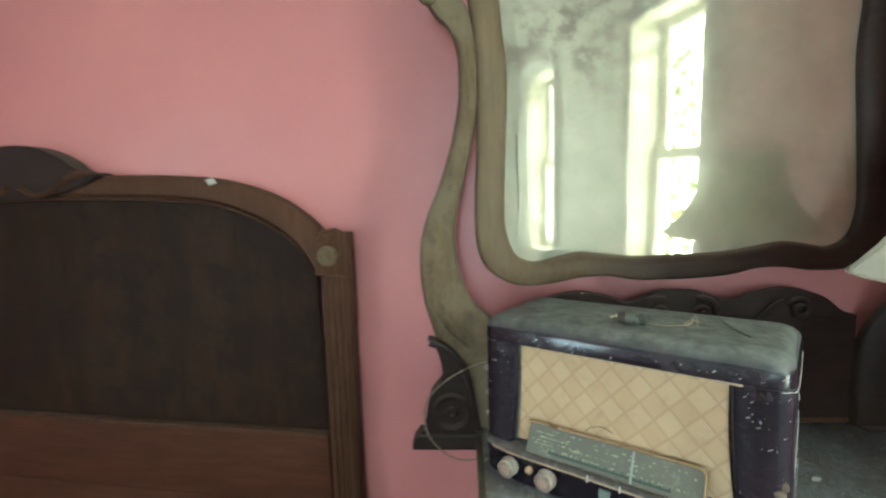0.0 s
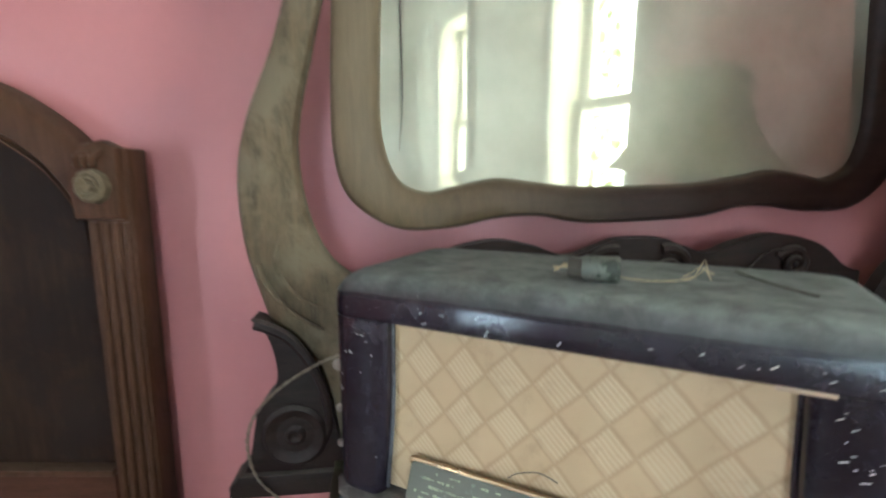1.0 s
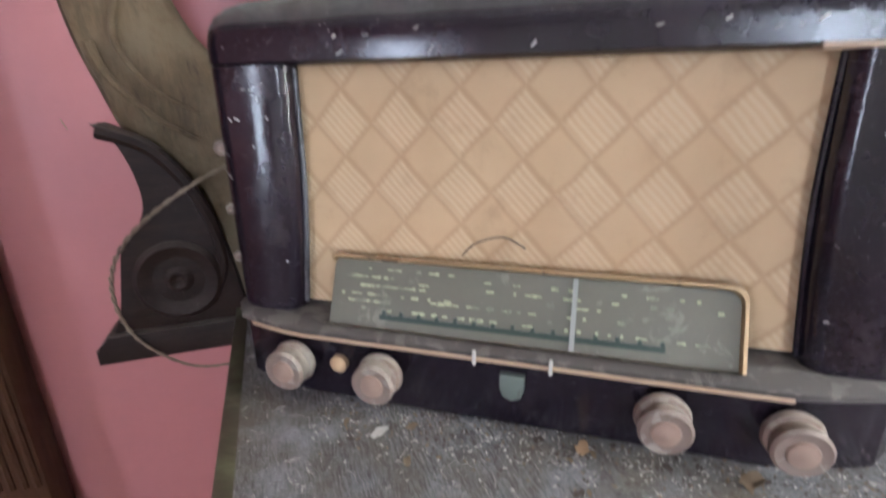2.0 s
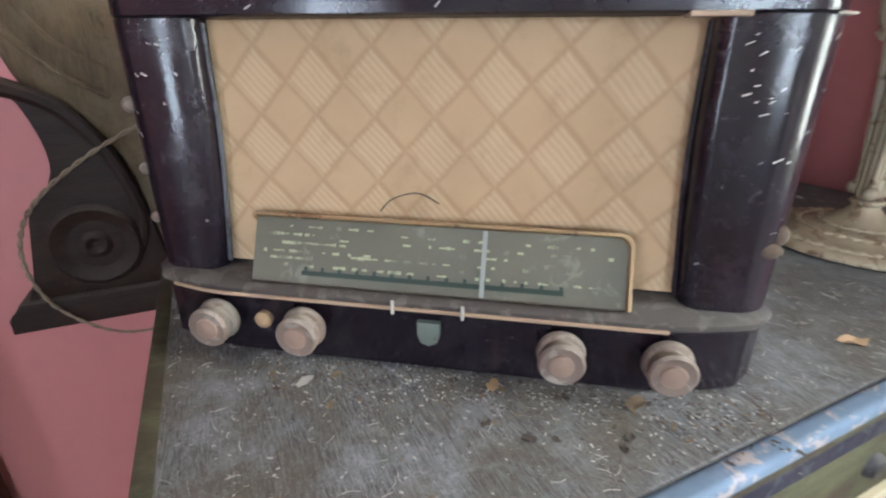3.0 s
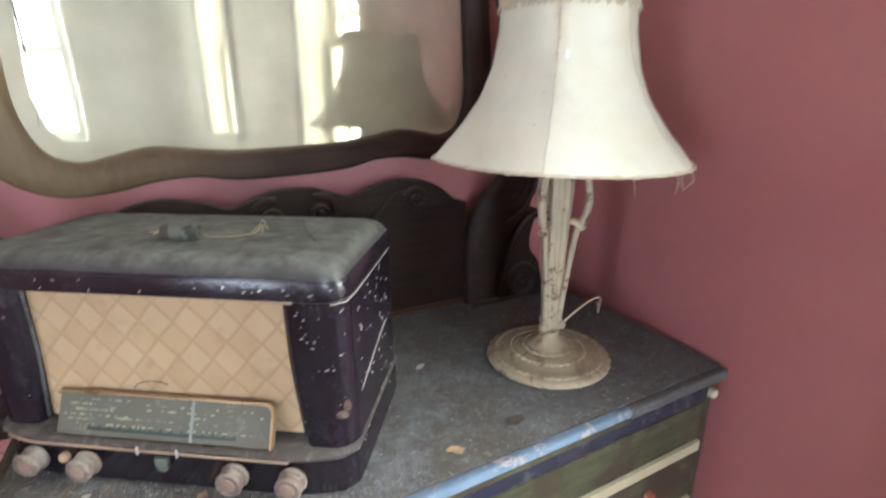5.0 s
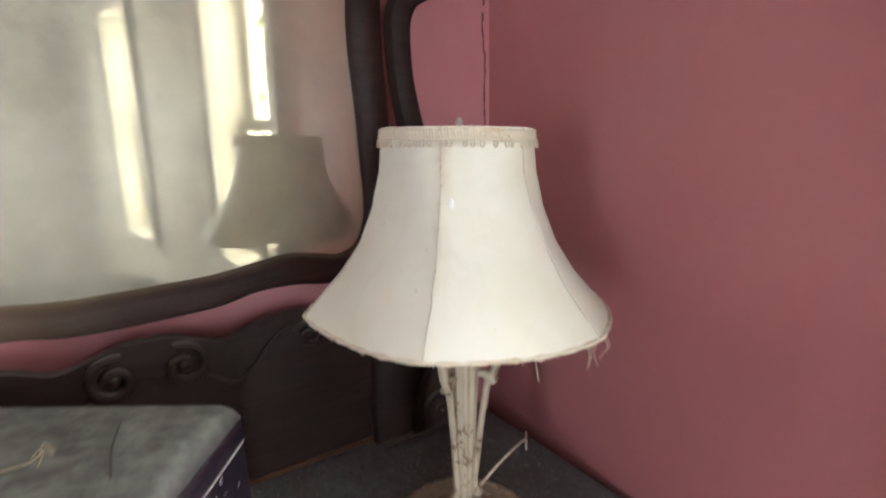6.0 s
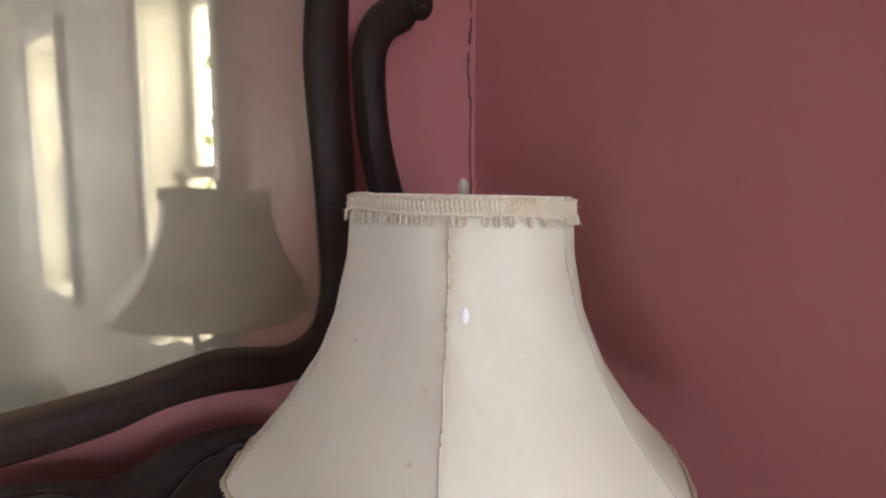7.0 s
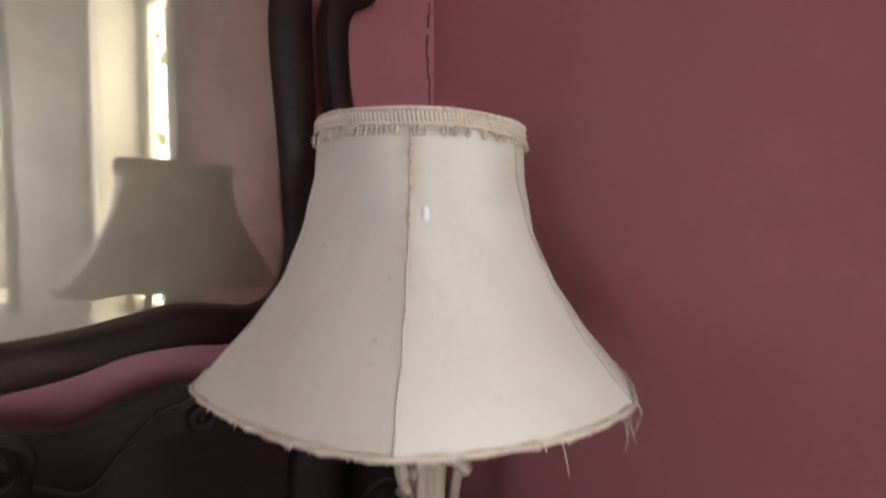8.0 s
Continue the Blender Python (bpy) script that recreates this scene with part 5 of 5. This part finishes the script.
def shade(l):
    n, m = 132, 34
    loops = [[shade_point(2 * math.pi * i / n + SEAM0, j / (m - 1)) for i in range(n)] for j in range(m)]
    inner = [[shade_point(2 * math.pi * i / n + SEAM0, j / (m - 1), -0.0016) for i in range(n)] for j in range(m)]
    b = loft(loops + inner[::-1] + [loops[0]], False)
    bmesh.ops.remove_doubles(b, verts=b.verts, dist=1e-6)
    sh = part("shade", b, SILK, l, "stained ivory bell lampshade of six panels")
    for k in range(6):
        a = SEAM0 + 2 * math.pi * k / 6
        part("seam", tube([shade_point(a + 0.003 * math.sin(f * 1.9 + k), f / 20, 0.0003) for f in range(21)], 0.0007, 60, 6), SOFTSEAM, sh, "pale stitched seam")
        if k == 0:
            for f in (0.31, 0.34, 0.52, 0.60, 0.635, 0.72, 0.81, 0.87):
                part("rust_spot", tube([shade_point(a, f - 0.006, 0.0006), shade_point(a + 0.004, f, 0.0009), shade_point(a, f + 0.008, 0.0005)], 0.0006, 8, 5), SEAM, sh)
    rg = random.Random(5)
    # braid round the top: a flat ribbed gimp between two thin cords
    n = 720
    ribs = []
    for f, off in ((0.936, 0.0002), (0.938, 0.0022), (0.960, 0.0028), (0.984, 0.0024), (0.990, 0.0004)):
        ribs.append([shade_point(2 * math.pi * i / n, f + 0.008 * math.sin(i * 0.030) * math.sin(i * 0.0113 + 1), off + (0.0006 * math.sin(i * math.pi / 2 + 60 * f) if 0.937 < f < 0.985 else 0.0)) for i in range(n)])
    part("braid", loft(ribs, False), TRIM, sh, "flat ribbed cream braid, stained and frayed")
    for f, r0, off in ((0.988, 0.0017, 0.0016), (0.937, 0.0013, 0.0024)):
        pts = [shade_point(2 * math.pi * i / 240, f + 0.008 * math.sin(i * 0.09) * math.sin(i * 0.034 + 1), off + 0.0006 * math.sin(i * 1.7)) for i in range(241)]
        part("braid_cord", tube(pts, lambda q: r0 * (1 + 0.3 * math.sin(q * 500) + 0.2 * math.sin(q * 77)), 241, 7, smooth=False), TRIM, sh, "thin cord along the braid")
    b = bmesh.new()
    for i in range(110):
        a = rg.uniform(0, 2 * math.pi)
        p = shade_point(a, rg.uniform(0.90, 0.995), 0.003)
        d = Vector((math.cos(a) * rg.uniform(0.1, 0.9), math.sin(a) * rg.uniform(0.1, 0.9), rg.uniform(-0.9, 0.5))) * rg.uniform(0.002, 0.007)
        tube([p, p + d * 0.5 + Vector((0, 0, 0.001)), p + d], 0.0004, 5, 4, b)
    tagged(part("loose_threads", b, TRIM, sh, "loose threads of the braid"), kind="stuff")
    b = bmesh.new()
    for i in range(78):
        if rg.random() < 0.12:
            continue
        a = 2 * math.pi * i / 78 + rg.uniform(-0.02, 0.02)
        d = 0.05 + 0.008 * rg.random()
        q = 0.025 + rg.uniform(-0.007, 0.005)
        tube([shade_point(a, 0.945, 0.002), shade_point(a - q, 0.928 - d * 0.2, 0.0036), shade_point(a, 0.925 - d * 0.42, 0.003), shade_point(a + q, 0.928 - d * 0.2, 0.0036), shade_point(a + 0.01, 0.945, 0.002)], 0.0010, 12, 5, b)
    tagged(part("looped_fringe", b, TRIM, sh, "small cream looped fringe"), kind="stuff")
    # rim binding and its ravelled threads
    pts = [shade_point(2 * math.pi * i / 180, 0.008, 0.0012) for i in range(181)]
    part("rim_binding", tube(pts, lambda q: 0.0021 * (1 + 0.35 * math.sin(q * 700) * math.sin(q * 91) + 0.35 * math.sin(q * 233)), 181, 8, smooth=False), TRIM, sh, "frayed binding round the rim")
    b = bmesh.new()
    for i in range(210):
        a = rg.uniform(0, 2 * math.pi)
        p = shade_point(a, 0.004, 0.002)
        d = Vector((math.cos(a) * rg.uniform(-0.2, 0.7), math.sin(a) * rg.uniform(-0.2, 0.7), rg.uniform(-0.8, 0.2))) * rg.uniform(0.0015, 0.0042)
        tube([p, p + d * 0.5 + Vector((0, 0, 0.001)), p + d], 0.00045, 5, 4, b)
    tagged(part("ravelled_edge", b, TRIM, sh, "short ravelled threads"), kind="stuff")
    p = shade_point(radians(-124.5), 0.635, 0.0004)
    b = bmesh.new()
    bmesh.ops.create_uvsphere(b, u_segments=12, v_segments=8, radius=1, matrix=Matrix.Translation(p) @ Matrix.Rotation(radians(-36), 4, "Z") @ Matrix.Diagonal((0.0029, 0.0016, 0.0066, 1)))
    part("glue_drop", b, DROP, sh, "white drop dried on the silk")
    for a, n in ((radians(-78), 3), (radians(-68), 2), (radians(-98), 1)):
        for k in range(n):
            p = shade_point(a + 0.03 * k, 0.0, 0.001)
            part("hanging_thread", tube([p, p + Vector((rg.uniform(-0.008, 0.004), -0.004, -0.010)), p + Vector((rg.uniform(-0.02, 0.0), -0.006, -0.014 - 0.008 * rg.random()))], 0.0004, 12, 5), TRIM, sh, "hanging torn thread")


table_lamp()
flex = tube([(0.798, 0.900, 0.842), (0.818, 0.902, 0.862), (0.858, 0.910, 0.879), (0.905, 0.930, 0.880), (0.945, 0.958, 0.862), (0.972, 0.990, 0.822), (0.985, 1.005, 0.804), (1.02, 1.05, 0.8025)], 0.0021, 60, 8)
tagged(make("lamp_flex", flex, TRIM), "cream lamp flex looping behind the base", "cord")


# ---- litter on the dresser ----
def flake(name, x, y, size, mat, label, turn, category, curl=0.4, stretch=1.8):
    """A thin scrap with a torn outline, curled up at its edges."""
    rf = random.Random(int(x * 1000 + y * 7000))
    rim = [(stretch * size * math.cos(a) * rf.uniform(0.65, 1.1), size * math.sin(a) * rf.uniform(0.6, 1.1)) for a in [2 * math.pi * k / 14 for k in range(14)]]
    b = bmesh.new()
    rings = []
    for f in (0.35, 0.7, 1.0):
        rings.append([(f * px, f * py, size * curl * f * f * (0.5 + 0.5 * math.sin(k * 1.3 + x * 40)) + 0.0006) for k, (px, py) in enumerate(rim)])
    low = [[(px, py, pz - 0.0005) for px, py, pz in q] for q in rings]
    loft([rings[0], rings[1], rings[2], low[2], low[1], low[0]], True, b)
    ob = make(name, b, mat)
    ob.matrix_world = Matrix.Translation((x, y, TOPZ)) @ Matrix.Rotation(turn, 4, "Z")
    return tagged(ob, label, category)


flake("dry_leaf", 0.528, 0.737, 0.0065, LEAFMAT, "small curled tan dry leaf on the dusty top", -0.3, "leaf", 0.7, 2.4)
flake("dust_clump", 0.635, 0.762, 0.011, DUSTBROWN, "dark clump of dust on the dresser top", 0.1, "dust", 0.12, 1.9)
flake("dust_clump", 0.555, 0.955, 0.007, GRIT, "pale flat plaster flake beside the radio", 0.5, "dust", 0.15)
flake("dry_leaf", 0.215, 0.787, 0.005, LEAFMAT, "small yellowed leaf scrap before the radio", 0.9, "leaf", 0.3)
flake("plaster_flake", 0.085, 0.838, 0.005, GRIT, "pale plaster flake on the dresser top", 0.7, "plaster", 0.2)
flake("plaster_flake", 0.300, 0.735, 0.006, CRUMB, "pinkish crumb under the radio knob", 0.2, "plaster", 0.4)
flake("plaster_flake", 0.93, 1.105, 0.006, GRIT, "pale plaster flake near the mirror foot", 0.4, "plaster", 0.25)
flake("plaster_flake", 0.905, 1.06, 0.005, GRIT, "pale plaster flake near the mirror foot", 1.4, "plaster", 0.25)

rs = random.Random(77)
for k in range(22):
    q = RADIO @ Vector((rs.uniform(-0.12, 0.25), rs.uniform(-0.055, -0.004), 0))
    mat = rs.choice((CRUMB, DUSTBROWN, DUSTBROWN))
    flake("leaf_scrap", q.x, q.y, rs.uniform(0.0016, 0.0034), mat, "tiny torn scrap of dry leaf before the radio", rs.uniform(0, 6.3), "leaf", 0.5, rs.uniform(1.1, 2.2))["group"] = "leaf scraps"

rg = random.Random(21)
for mat, count, lab, size in ((GRIT, 2000, "scattered pale specks of fallen plaster", 0.0008), (DARKGRIT, 800, "dark crumbs and mouse dirt", 0.0009), (CRUMB, 420, "brown crumbs of leaf and dirt", 0.0009)):
    verts, faces = [], []
    for i in range(count):
        q = DRESSER @ Vector((rg.uniform(0.01, DW - 0.01), 0.018 + (DD - 0.05) * rg.random() ** 1.15, TOPZ))
        if rg.random() < (0.65 if mat is not GRIT else 0.25):
            q = RADIO @ Vector((rg.uniform(-0.14, 0.24), rg.gauss(-0.010, 0.016), 0))
        h, a = size * rg.uniform(0.4, 1.5), rg.uniform(0, 6.3)
        e = rg.uniform(0.8, 1.7)
        k = len(verts)
        for dx, dy in ((-1, -0.6), (1, -0.7), (0.8, 0.7), (-0.9, 0.5)):
            verts.append((q.x + h * (dx * e * math.cos(a) - dy * math.sin(a)), q.y + h * (dx * e * math.sin(a) + dy * math.cos(a)), TOPZ + 0.0001))
        verts.append((q.x, q.y, TOPZ + h * 0.55))
        faces += [(k, k + 1, k + 4), (k + 1, k + 2, k + 4), (k + 2, k + 3, k + 4), (k + 3, k, k + 4)]
    me = bpy.data.meshes.new("grit")
    me.from_pydata(verts, [], faces)
    me.materials.append(mat)
    tagged(new("grit", me), lab, "debris", kind="stuff")

# lint and hairs in the dust
verts, faces = [], []
for i in range(800):
    q = DRESSER @ Vector((rg.uniform(0.01, DW - 0.02), 0.016 + (DD - 0.06) * rg.random() ** 1.3, TOPZ))
    a, ln, bend = rg.uniform(0, 6.3), rg.uniform(0.003, 0.011), rg.uniform(-0.5, 0.5)
    w = rg.uniform(0.00012, 0.0003)
    k = len(verts)
    x, y = q.x, q.y
    for j in range(4):
        nx, ny = -math.sin(a) * w, math.cos(a) * w
        zz = TOPZ + 0.0004 + 0.0004 * (j % 2)
        verts += [(x + nx, y + ny, zz), (x - nx, y - ny, zz), (x, y, zz + w * 1.5)]
        x, y, a = x + math.cos(a) * ln / 3, y + math.sin(a) * ln / 3, a + bend
    for j in range(3):
        b0 = k + 3 * j
        for c0, c1 in ((0, 1), (1, 2), (2, 0)):
            faces.append((b0 + c0, b0 + c1, b0 + 3 + c1, b0 + 3 + c0))
me = bpy.data.meshes.new("lint")
me.from_pydata(verts, [], faces)
me.materials.append(GRIT)
tagged(new("lint", me), "pale hairs and lint in the dust", "debris", kind="stuff")

# ---- outside ----
def ivy(y0, y1, seed, count):
    """A climbing stem outside a window with many small bent leaves, thickest along one side."""
    rv = random.Random(seed)
    plant = thing("ivy", "green sunlit ivy climbing outside the window", "ivy", ROOM @ Matrix.Translation((0.28, y1 - 0.56, -0.6)), "ivy")
    part("stem", tube([(0, 0.0, 0), (0.02, -0.03, 0.6), (-0.01, 0.0, 1.3), (0.03, -0.06, 2.0), (0.0, -0.03, 2.8)], lambda f: 0.012 * (1.1 - 0.8 * f), 40, 7), WIRE, plant)
    verts, faces = [], []
    for i in range(count):
        c = Vector((rv.uniform(-0.05, 0.12), -(y1 - y0) * rv.random() ** 2.2 + 0.03, rv.uniform(1.3, 2.75)))
        turn = Euler((rv.uniform(-0.9, 0.9), rv.uniform(-0.7, 0.7), rv.uniform(0.8, 2.3))).to_matrix()
        l = rv.uniform(0.016, 0.034)
        k = len(verts)
        for p in ((-0.2, 0.0, -1), (-0.75, 0.25, -0.1), (0, 0.0, 1), (0.75, 0.25, -0.1)):
            verts.append(tuple(c + turn @ (Vector(p) * l)))
        faces += [(k, k + 1, k + 2), (k, k + 2, k + 3)]
    me = bpy.data.meshes.new("leaves")
    me.from_pydata(verts, [], faces)
    me.materials.append(LEAFGREEN)
    ob = new("leaves", me)
    ob.parent = plant
    tagged(ob, "small green ivy leaves", kind="stuff")


ivy(EAST_WINS[0][0], EAST_WINS[0][1], 3, 190)
ivy(EAST_WINS[1][0], EAST_WINS[1][1], 6, 380)
gr = box(-60, 60, -60, 60, -0.62, -0.6)
structure("ground", gr, GREENERY, "green overgrown garden outside the windows")
